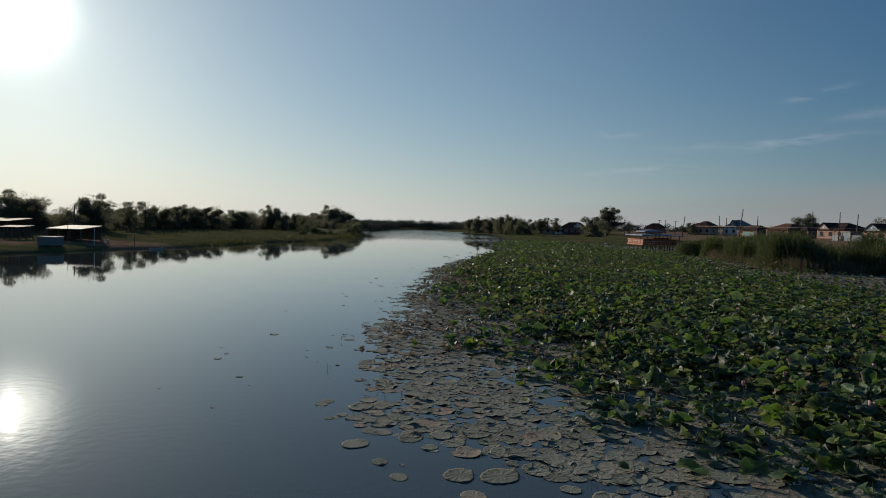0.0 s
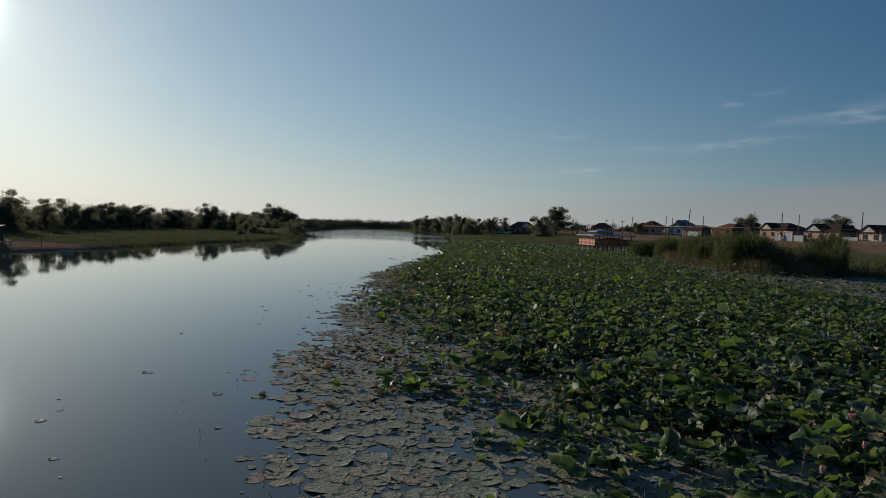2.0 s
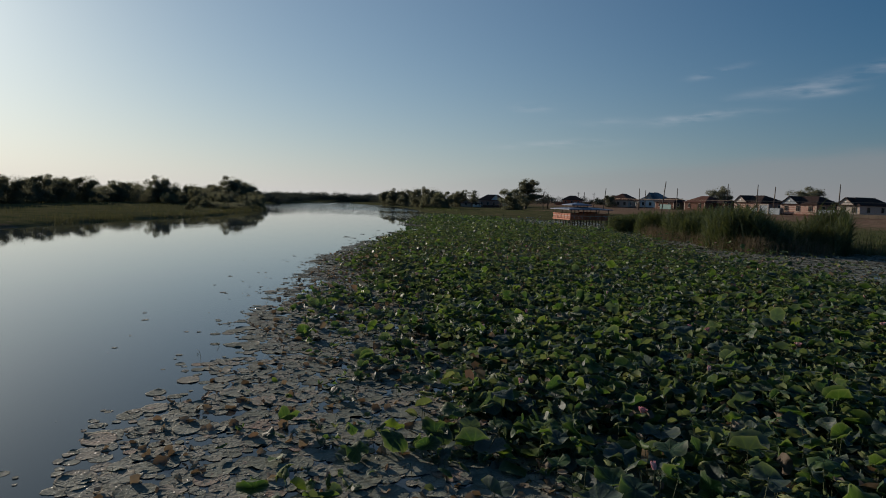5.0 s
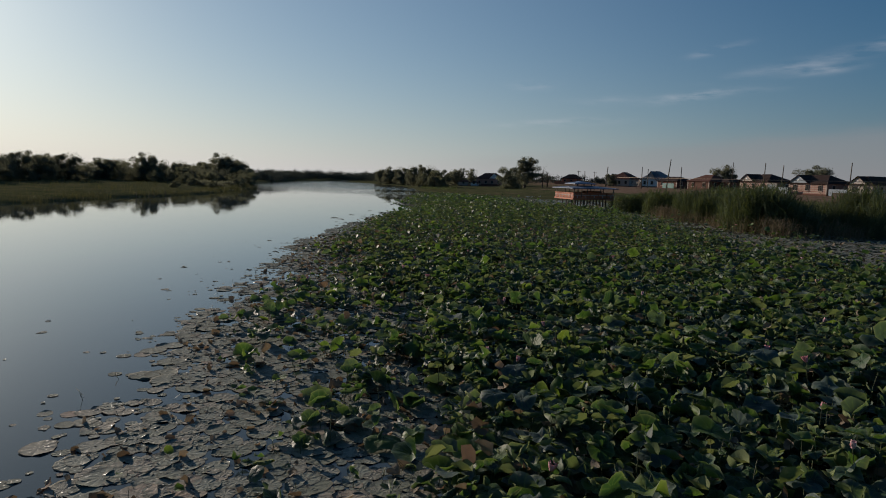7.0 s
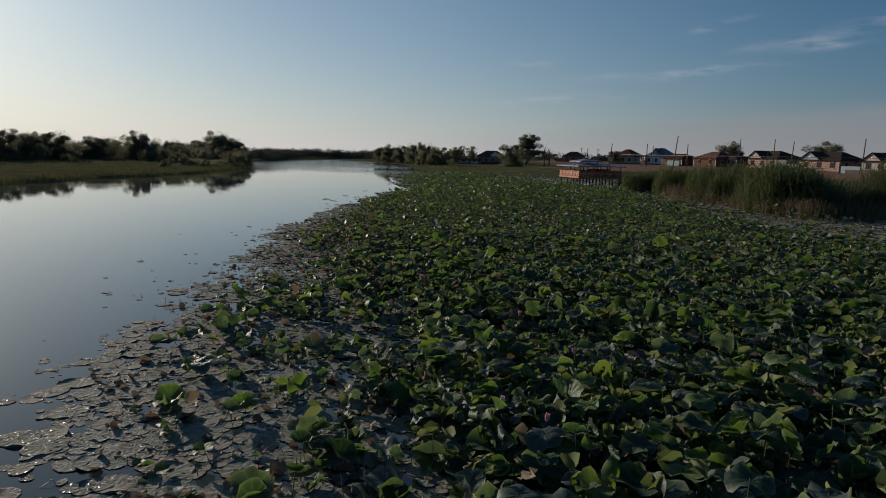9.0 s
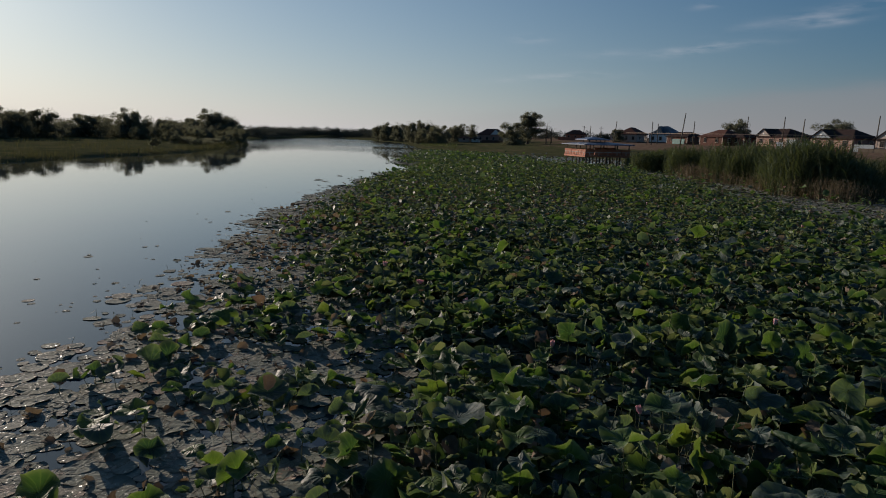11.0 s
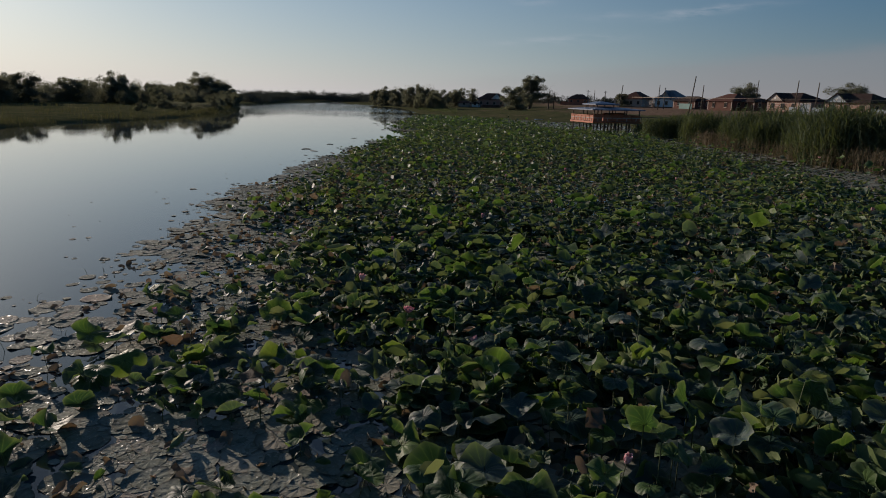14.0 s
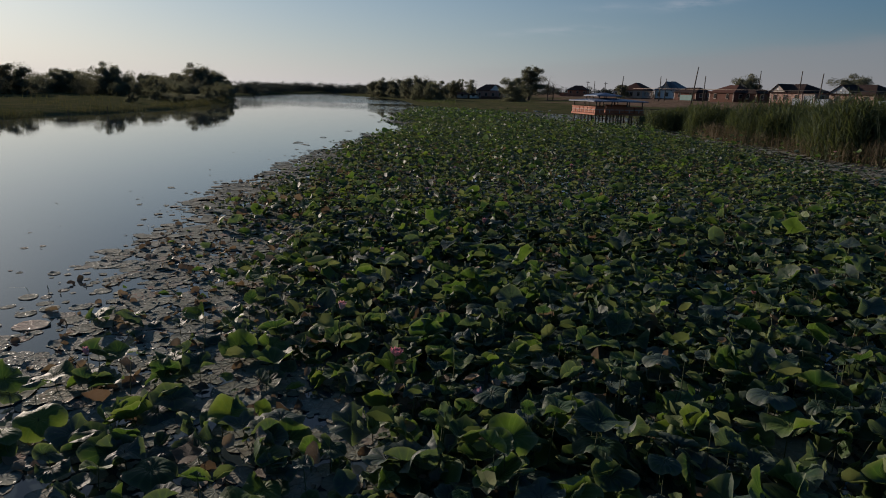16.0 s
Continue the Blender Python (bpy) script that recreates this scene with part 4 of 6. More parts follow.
spick = rng.integers(0, 4, len(px))
for k in range(4):
    s = (spick == k) & scrap
    floats.add(scraps[k], pR[s], psize[s], np.stack([px[s], py[s], pz[s] + 0.004], 1))
qpick = rng.integers(0, 3, len(qx))
qR = turns(rng.uniform(0, 6.283, len(qx)), np.abs(rng.normal(0, 0.04, len(qx))), rng.uniform(0, 6.283, len(qx)))
for k in range(3):
    s = qpick == k
    floats.add(flat_pads[k], qR[s], rng.uniform(0.2, 0.42, s.sum()), np.stack([qx[s], qy[s], np.full(s.sum(), 0.02)], 1))
tagged(new("floating_leaves", floats.mesh("floating_leaves", M_PAD)), "carpet of grey-green floating lotus leaves on the water", "floating leaves", kind="stuff")
pad_meshes = []
for k in range(5):
    one = Heap()
    one.add(whole_pads[k], np.eye(3)[None], np.ones(1), np.zeros((1, 3)))
    pad_meshes.append(one.mesh("floating_leaf", M_PAD_ONE))
for i in chosen:
    ob = new("floating_leaf", pad_meshes[ppick[i]])
    ob.matrix_world = Matrix.LocRotScale((px[i], py[i], pz[i]), Matrix(pR[i].tolist()), (psize[i],) * 3)
    tagged(ob, "round grey-green leaf floating flat on water", "floating leaf", "floating leaves along the open water")


# curled scraps of dead leaf lying on the carpet
cx, cy = float_points(2, 46, 4.5)
on_mat = (cx < np.interp(cy, DENSE_Y, DENSE_X) + 3) & (cx > np.interp(cy, FLOAT_Y, FLOAT_X) + 0.3)
cx, cy = cx[on_mat], cy[on_mat]
litter = Heap()
cpick = rng.integers(0, 4, len(cx))
cR = turns(rng.uniform(0, 6.283, len(cx)), np.abs(rng.normal(0, 0.8, len(cx))), rng.uniform(0, 6.283, len(cx)))
csize = rng.uniform(0.03, 0.13, len(cx))
litter_leaves = [leaf_template("crumple", 2, 8, 160 + i) for i in range(4)]
for k in range(4):
    s = cpick == k
    litter.add(litter_leaves[k], cR[s], csize[s], np.stack([cx[s], cy[s], 0.012 + 0.25 * csize[s]], 1))
tagged(new("leaf_litter", litter.mesh("leaf_litter", M_DRY)), "curled scraps of dead leaf on the floating carpet", "leaf litter", kind="stuff")


# flowers and seed heads
def petal_mesh(open_angle, count, length, name):
    """A lotus bloom of pointed cupped petals in two rows."""
    bm = bmesh.new()
    for row in (0, 1):
        for i in range(count):
            a = 2 * math.pi * (i + 0.5 * row) / count
            lean = open_angle * (1.0 - 0.45 * row)
            L = length * (1.0 - 0.12 * row)
            prev = None
            for f, w in ((0.0, 0.012), (0.35, 0.034), (0.7, 0.032), (1.0, 0.004)):
                out = L * f * math.sin(lean) * (1.15 - 0.35 * f) + 0.012
                up = L * f * math.cos(lean * (1 - 0.25 * f))
                ring = []
                for sgn in (-1, 0, 1):
                    o = out + (0.012 if sgn == 0 else 0)
                    ring.append(bm.verts.new((o * math.cos(a) - sgn * w * math.sin(a), o * math.sin(a) + sgn * w * math.cos(a), up)))
                if prev:
                    for q in (0, 1):
                        bm.faces.new((prev[q], prev[q + 1], ring[q + 1], ring[q]))
                prev = ring
    me = bpy.data.meshes.new(name)
    bm.to_mesh(me)
    bm.free()
    me.materials.append(M_PETAL)
    me.polygons.foreach_set("use_smooth", np.full(len(me.polygons), True))
    return me


bloom_open, bloom_half, bloom_bud = petal_mesh(0.85, 8, 0.12, "bloom"), petal_mesh(0.45, 7, 0.13, "bloom"), petal_mesh(0.16, 5, 0.115, "bloom")
bmp = bmesh.new()
rod(bmp, (0, 0, 0), (0, 0, 0.06), 0.012, 0.045, 9)
pod_mesh = bpy.data.meshes.new("seed_pod")
bmp.to_mesh(pod_mesh)
bmp.free()
pod_mesh.materials.append(M_POD)
fx, fy = standing_points(-10, 60, 0.15)
few = (fy < 32) | (rng.uniform(0, 1, len(fy)) < 0.36)
fx, fy = fx[few], fy[few]
for i in range(len(fx)):
    h = rng.uniform(0.5, 0.95)
    u = rng.uniform()
    base = pose(fx[i], fy[i], 0, rng.normal(0, 5), rng.normal(0, 5), rng.uniform(0, 360))
    if u < 0.72:
        me = bloom_open if u < 0.12 else bloom_half if u < 0.36 else bloom_bud
        words = "open pink lotus flower on a tall stalk" if u < 0.12 else "half-open pink lotus flower on a stalk" if u < 0.36 else "closed pink lotus bud on a tall stalk"
        fl = thing("lotus_flower", base, words, "flower", "lotus flowers in the bed")
        b = part("bloom", me, None, fl, "pink petals")
    else:
        fl = thing("lotus_seed_head", base, "brown-green lotus seed head on a bare stalk", "seed head", "seed heads in the bed")
        b = part("seed_pod", pod_mesh, None, fl)
    b.matrix_local = pose(0, 0, h, rng.normal(0, 12), rng.normal(0, 12))
    st = part("stalk", stalk_mesh, None, fl)
    st.matrix_local = Matrix.LocRotScale((0, 0, h), None, (0.8, 0.8, h + 0.15))


# ---- trees ----
def branch_tube(heap, pts, radii, sides=6):
    ang = np.arange(sides) * 2 * math.pi / sides
    V = []
    for p, r in zip(pts, radii):
        V += [(p[0] + r * math.cos(a), p[1] + r * math.sin(a), p[2]) for a in ang]
    Q = [(k * sides + i, k * sides + (i + 1) % sides, (k + 1) * sides + (i + 1) % sides, (k + 1) * sides + i) for k in range(len(pts) - 1) for i in range(sides)]
    heap.v.append(np.array(V))
    heap.q.append(np.array(Q) + heap.n)
    heap.n += len(V)


CARD = (np.array([(-0.45, -0.12, 0), (0.5, -0.16, 0.05), (0.05, 0.42, -0.05)]), np.zeros((0, 4), int), np.array([(0, 1, 2)]))


def leaf_cards(heap, centres, spread, count, size, r):
    """Small leaves in an uneven cloud round each centre."""
    n = len(centres) * count
    d = r.normal(0, 1, (n, 3))
    d /= np.linalg.norm(d, axis=1, keepdims=True)
    rad = r.uniform(0.05, 1.0, n) ** 0.42 * r.uniform(0.9, 1.09, n)
    c = np.repeat(centres, count, 0)
    sp = np.repeat(spread, count, 0)
    P = c + d * rad[:, None] * sp
    heap.add(CARD, turns(r.uniform(0, 6.283, n), r.uniform(0, 3.14, n), r.uniform(0, 6.283, n)), r.uniform(0.6, 1.3, n) * size, P)


def tree_meshes(seed, tall, wide, trunk_h, clumps, count, mat, size=0.34, droop=0.0, flat=0.92):
    r = np.random.default_rng(seed)
    wood, crown = Heap(), Heap()
    lean = r.normal(0, 0.25, 2)
    t_pts = [(0, 0, -0.3), (lean[0] * 0.3, lean[1] * 0.3, trunk_h * 0.6), (lean[0], lean[1], trunk_h), (lean[0] * 1.6, lean[1] * 1.6, tall * 0.75)]
    r0 = 0.035 * tall
    branch_tube(wood, t_pts, (r0, r0 * 0.75, r0 * 0.6, r0 * 0.15), 8)
    centres, spread = [], []
    lobes = max(4, clumps // 5)
    for i in range(lobes):
        a = i * 2.399 + r.uniform(-0.5, 0.5)
        f = (i + 0.5) / lobes
        zc = trunk_h + (tall - trunk_h) * (0.05 + 0.70 * f)
        shape = math.sqrt(max(0.05, 1 - abs(2 * (0.05 + 0.70 * f) - 0.6) ** 2.2))
        rad = wide * 0.28 * shape * r.uniform(0.45, 1.1)
        c = np.array((lean[0] + rad * math.cos(a), lean[1] + rad * math.sin(a), zc - droop * rad * 0.5))
        size_l = wide * r.uniform(0.25, 0.34)
        start = np.array((lean[0], lean[1], trunk_h * 0.7 + (zc - trunk_h) * 0.4))
        branch_tube(wood, (start, (start + c) / 2 + np.array((0, 0, 0.05 * tall)), c), (r0 * 0.34, r0 * 0.22, r0 * 0.08), 5)
        centres.append(c)
        spread.append((size_l * 0.9, size_l * 0.9, size_l * 0.9 * flat))
        for k in range(4):
            d = r.normal(0, 1, 3)
            d /= np.linalg.norm(d)
            e = c + d * np.array((1, 1, flat)) * size_l * r.uniform(0.6, 0.95)
            e[2] = max(e[2], trunk_h * 0.6)
            s = wide * r.uniform(0.08, 0.14)
            centres.append(e)
            spread.append((s, s, s * flat * 0.9))
            branch_tube(wood, (c, (c + e) / 2, e), (r0 * 0.08, r0 * 0.06, r0 * 0.02), 4)
    leaf_cards(crown, np.array(centres), np.array(spread), count, size, r)
    return wood.mesh("trunk", M_BARK), crown.mesh("crown", mat, False)


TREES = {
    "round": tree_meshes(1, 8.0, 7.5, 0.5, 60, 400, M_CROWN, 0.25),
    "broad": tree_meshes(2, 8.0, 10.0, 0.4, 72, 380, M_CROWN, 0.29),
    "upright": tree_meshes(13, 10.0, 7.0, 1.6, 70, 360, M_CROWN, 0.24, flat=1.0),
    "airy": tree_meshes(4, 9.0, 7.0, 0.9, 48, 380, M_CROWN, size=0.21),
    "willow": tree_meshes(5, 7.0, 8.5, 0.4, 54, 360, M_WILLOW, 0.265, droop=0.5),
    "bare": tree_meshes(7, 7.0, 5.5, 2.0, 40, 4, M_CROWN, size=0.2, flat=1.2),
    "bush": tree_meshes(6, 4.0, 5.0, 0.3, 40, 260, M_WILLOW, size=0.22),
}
TREE_WORDS = {"round": ("tree", "dark round-crowned broadleaf tree on the bank"), "broad": ("tree", "broad spreading dark green tree on the bank"),
              "upright": ("tree", "tall upright tree with a dense crown"), "airy": ("tree", "open-crowned tree with gaps in its foliage"), "bare": ("dead_tree", "half-dead tree with mostly bare branches"),
              "willow": ("willow", "grey-green willow leaning over the bank"), "bush": ("bush", "low grey-green bush at the water's edge")}


def tree(kind, x, y, tall, wide=1.0, yaw=0.0, sink=0.1):
    trunk, crown = TREES[kind]
    base = {"round": 8.0, "broad": 8.0, "upright": 10.0, "airy": 9.0, "bare": 7.0, "willow": 7.0, "bush": 4.0}[kind]
    s = tall / base
    name, words = TREE_WORDS[kind]
    ob = new(name)
    ob.matrix_world = Matrix.LocRotScale((x, y, max(height(x, y), 0.0) - sink), Euler((0, 0, yaw)), (s * wide, s * wide, s))
    tagged(ob, words, name, "trees along the banks" if kind != "bush" else "bushes along the banks")
    part("trunk", trunk, None, ob)
    part("crown", crown, None, ob)
    return ob


tr = random.Random(5)
LEFT_TREES = (("broad", -94, 84, 8.0, 0.9), ("round", -99, 92, 6.5, 1.0), ("broad", -88, 96, 8.0, 0.8), ("airy", -90, 110, 7.8, 0.8), ("airy", -93, 120, 8.3, 0.7), ("round", -93, 126, 6.8, 1.0),
              ("round", -97, 140, 6.2, 1.0), ("broad", -99, 150, 6.0, 0.8), ("round", -98, 160, 6.6, 1.0), ("airy", -107, 190, 6.4, 0.8), ("round", -106, 200, 6.0, 0.9), ("broad", -112, 172, 6.0, 0.8),
              ("round", -97, 175, 5.8, 1.0), ("broad", -89, 182, 7.2, 0.8), ("willow", -84, 178, 5.0, 0.8), ("round", -84, 192, 5.6, 0.9), ("airy", -79, 186, 5.2, 0.9), ("willow", -76, 176, 4.2, 0.8))
POINT_TREES = (("broad", -83, 225, 10.8, 0.72), ("round", -75.8, 221, 9.0, 0.85), ("round", -89, 228, 8.4, 0.9), ("willow", -75, 217, 6.4, 0.75), ("round", -93, 224, 7.0, 1.0), ("broad", -87, 218, 7.0, 0.65), ("airy", -99, 230, 7.2, 0.9), ("broad", -80.5, 232, 9.0, 0.65),
              ("round", -104, 70, 6.5, 1.0), ("broad", -112, 78, 6.8, 0.9), ("round", -108, 100, 6.0, 1.0), ("round", -106, 118, 6.0, 1.0), ("round", -108, 134, 6.0, 1.0))
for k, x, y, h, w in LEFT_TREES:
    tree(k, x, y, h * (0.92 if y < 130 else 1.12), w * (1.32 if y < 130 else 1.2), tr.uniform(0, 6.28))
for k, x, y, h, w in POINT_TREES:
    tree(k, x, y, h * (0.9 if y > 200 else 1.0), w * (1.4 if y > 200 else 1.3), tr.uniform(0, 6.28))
# willows that hang over the water along the point
for x, y, h in ((-59.5, 176, 2.8), (-61, 184, 3.4), (-63.5, 191, 3.8), (-65.2, 198, 4.2), (-67, 204, 4.6), (-69.5, 209, 5.0), (-71, 214, 5.2), (-72.5, 219, 5.6), (-74, 224, 5.8), (-77, 229, 5.4)):
    tree("willow", x, y, h, 1.15, tr.uniform(0, 6.28), sink=0.35)
for x, y, h in ((-57, 166, 2.4), (-61, 178, 3.4), (-58, 152, 1.9), (-67, 174, 3.4), (-70, 164, 2.8), (-54, 141, 1.6), (-63, 152, 2.4), (-80, 168, 3.2), (-65, 192, 3.2), (-70, 200, 3.6), (-71, 210, 3.0), (-76, 190, 3.6), (-58, 132, 1.8)):
    tree("bush", x, y, h, 1.1, tr.uniform(0, 6.28))
RIGHT_TREES = (("upright", 27.7, 265, 12.4, 1.3), ("bare", 35.4, 267, 8.8, 0.9), ("bare", 38.5, 274, 7.4, 0.9), ("willow", 20.2, 243, 7.6, 1.15), ("broad", 95.2, 231, 7.6, 0.95), ("broad", 109.5, 198, 7.4, 1.25),
               ("round", -12, 262, 8.2, 1.0), ("broad", -18, 275, 8.0, 0.8), ("willow", -6, 252, 6.6, 0.9), ("willow", -13, 250, 5.2, 0.9), ("round", -26, 300, 8.0, 1.0), ("broad", -33, 315, 7.6, 0.9), ("round", -40, 332, 7.4, 1.0),
               ("round", -1, 300, 7.0, 1.0), ("airy", -2, 312, 7.6, 0.8), ("round", -4, 318, 6.0, 1.0), ("round", -10, 300, 6.0, 1.0), ("round", 62, 260, 5.0, 1.0), ("round", 28, 300, 5.4, 1.2), ("airy", 2.0, 303, 8.0, 0.9), ("airy", 6.8, 312, 8.0, 0.9), ("willow", -9, 246, 6.0, 0.9))
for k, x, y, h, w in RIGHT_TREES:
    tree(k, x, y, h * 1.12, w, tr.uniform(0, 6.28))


def thickets():
    """Scrub that fills the gaps under the trees."""
    r = np.random.default_rng(19)
    cs, ss = [], []
    for x0, y0, x1, y1, h, n in ((-96, 78, -98, 130, 4.6, 75), (-98, 130, -104, 200, 5.0, 75), (-96, 176, -84, 224, 6.0, 66), (-86, 190, -76, 218, 4.8, 30), (-79, 216, -74, 220, 3.2, 14), (-8, 252, -34, 335, 4.8, 56), (-8, 316, 30, 318, 4.0, 28), (-60, 150, -58, 170, 1.4, 20)):
        for i in range(n):
            f = r.uniform()
            hh = h * r.uniform(0.5, 1.1)
            x, y = x0 + (x1 - x0) * f + r.normal(0, 2), y0 + (y1 - y0) * f + r.normal(0, 2)
            for k in range(3):
                cs.append((x + r.normal(0, 0.8), y + r.normal(0, 0.8), height(x, y) + hh * (0.15 + 0.3 * k)))
                ss.append((1.5, 1.5, hh * 0.3))
    heap = Heap()
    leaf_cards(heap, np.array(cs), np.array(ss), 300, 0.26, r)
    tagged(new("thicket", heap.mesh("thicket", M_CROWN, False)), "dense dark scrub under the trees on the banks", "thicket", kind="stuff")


thickets()


def far_woods():
    """The low belt of woods that closes the river and the plain behind the banks."""
    r = np.random.default_rng(9)
    cs, ss = [], []
    for x0, y0, x1, y1, h, n in ((-110, 210, -112, 330, 4.2, 60), (-95, 300, -112, 440, 5.4, 80), (-112, 440, -60, 478, 6.6, 90), (-60, 478, -30, 350, 7.0, 80), (-30, 380, 160, 420, 5.6, 90),
                                 (-125, 60, -135, 330, 4.5, 90), (140, 120, 260, 330, 4.0, 50)):
        for i in range(n):
            f = r.uniform()
            hh = h * r.uniform(0.6, 1.1)
            x, y = x0 + (x1 - x0) * f + r.normal(0, 4), y0 + (y1 - y0) * f + r.normal(0, 4)
            for k in range(5):
                up = (0.18, 0.3, 0.45, 0.6, 0.72)[k]
                wide = hh * (0.52, 0.55, 0.5, 0.42, 0.3)[k]
                cs.append((x + r.normal(0, 0.25 * hh), y + r.normal(0, 0.25 * hh), height(x, y) + hh * up))
                ss.append((wide, wide, hh * 0.27))
    heap = Heap()
    leaf_cards(heap, np.array(cs), np.array(ss), 100, 0.55, r)
    tagged(new("far_woods", heap.mesh("far_woods", M_FARWOOD, False)), "distant belt of low dark woods along the river", "woods", kind="stuff")


far_woods()


# ---- reeds and grass ----
def blade_template(bend, width, n=4):
    """A long narrow leaf, 1 high, that arches over."""
    V = []
    for i in range(n):
        f = i / (n - 1)
        w = width * (1 - f ** 2 * 0.95)
        V += [(bend * f * f, -w, f * (1 - 0.25 * bend * f)), (bend * f * f, w, f * (1 - 0.25 * bend * f))]
    Q = [(2 * i, 2 * i + 1, 2 * i + 3, 2 * i + 2) for i in range(n - 1)]
    return np.array(V), np.array(Q), np.zeros((0, 3), int)


def inside(poly, x, y):
    hit = np.zeros(len(x), bool)
    for (x0, y0), (x1, y1) in zip(poly, poly[1:] + poly[:1]):
        cross = ((y0 > y) != (y1 > y)) & (x < (x1 - x0) * (y - y0) / (y1 - y0 + 1e-9) + x0)
        hit ^= cross
    return hit


def reeds(name, poly, per_m2, tall, mat, label, seed, leaves=5, thin=0.012):
    r = np.random.default_rng(seed)
    xs, ys = [p[0] for p in poly], [p[1] for p in poly]
    n = int((max(xs) - min(xs) + 2) * (max(ys) - min(ys) + 2) * per_m2)
    x, y = r.uniform(min(xs) - 1, max(xs) + 1, n), r.uniform(min(ys) - 1, max(ys) + 1, n)
    wob = 2.6 * density_noise(x, y, 0.22, seed + 7.0) if name == "reed_bed" else 0.0
    k = inside(poly, x + wob, y + 1.5 * wob)
    x, y = x[k], y[k]
    nz = density_noise(x, y, 0.25, seed)
    k = r.uniform(0, 1, len(x)) < np.clip(0.75 + 1.2 * nz, 0.1, 1)
    x, y, nz = x[k], y[k], nz[k]
    swell = density_noise(x, y, 0.14, seed + 4.0)
    h = tall * np.clip(0.92 + 0.45 * nz + 0.6 * swell + r.normal(0, 0.12, len(x)), 0.3, 1.25)
    h *= np.where(x > 0, np.clip((120 - y) / 42, 0.35, 1), 1.0)
    z0 = np.array([max(height(a, b), -0.2) for a, b in zip(x, y)])
    heap = Heap()
    stem = blade_template(0.10, thin)
    heap.add(stem, turns(r.uniform(0, 6.283, len(x)), r.uniform(0, 0.22, len(x)), r.normal(0.6, 1.3, len(x))), h, np.stack([x, y, z0], 1))
    for i in range(leaves):
        f = 0.06 + 0.86 * i / max(1, leaves - 1)
        T = blade_template(0.9, 0.026, 3)
        heap.add(T, turns(r.uniform(0, 6.283, len(x)), r.uniform(0.15, 0.6, len(x)), r.uniform(0, 6.283, len(x))), h * r.uniform(0.22, 0.42, len(x)), np.stack([x, y, z0 + h * f * 0.9], 1))
    tagged(new(name, heap.mesh(name, mat, False)), label, "reeds" if "reed" in name else "grass", kind="stuff")


reeds("reed_bed", [(24, 96), (26, 84), (26.8, 70), (27, 61), (28.5, 56.5), (33, 55.5), (37.2, 56.3), (38, 62), (34.5, 72), (33, 84), (32, 104), (31, 116), (26, 114)], 24, 3.5, M_REED, "tall green reeds along the shallow bank", 21, leaves=11, thin=0.007)
reeds("dry_reeds", [(24.5, 84), (26.3, 68), (26.2, 60), (27.6, 55.6), (33, 54.6), (38, 55.4), (38, 57), (33, 56.2), (28.8, 57.6), (27.6, 62), (27.4, 70), (26, 84)], 20, 1.5, M_DRYREED, "low dry brown reeds at the water's edge", 22, leaves=4)
reeds("low_reeds", [(37, 57), (44, 55.5), (56, 53), (70, 45), (72, 50), (58, 60), (46, 63), (38, 64)], 9, 1.5, M_REED, "low dark green reeds along the bank", 23, leaves=4)
reeds("shore_reeds", [(-50, 74), (-50.5, 95), (-48, 108), (-47, 122), (-49, 142), (-53.5, 168), (-59, 190), (-63, 190), (-57, 168), (-53, 142), (-50.5, 122), (-52, 100), (-54, 74)], 13, 0.85, M_GRASS, "olive reeds and sedge along the far shore", 24, leaves=4)
reeds("bank_grass", [(-52, 40), (-56, 30), (-110, 30), (-110, 180), (-58, 172), (-52, 140), (-52, 70), (-58, 66), (-68, 66), (-70, 50), (-60, 50)], 0.7, 0.6, M_GRASS, "rough yellow-green grass on the low bank", 25, leaves=4, thin=0.03)
reeds("marsh_grass", [(34, 112), (37, 124), (32, 138), (18, 151), (4, 166), (-9, 196), (-14, 240), (-18, 280), (30, 285), (60, 200), (75, 140), (60, 75), (40, 66), (30, 90)], 0.55, 0.45, M_GRASS, "short rough grass on the marshy bank", 26, leaves=4, thin=0.03)

reeds("sedge", [(30, 118), (33, 128), (28, 140), (16, 153), (3, 167), (-9, 197), (-14, 240), (-12, 262), (14, 258), (24, 236), (30, 200), (40, 160), (42, 122)], 2.4, 0.62, M_REED, "low green sedge and rushes on the marshy bank", 27, leaves=4, thin=0.03)


# ---- village ----
STREET = -69.0      # the fronts look towards the river


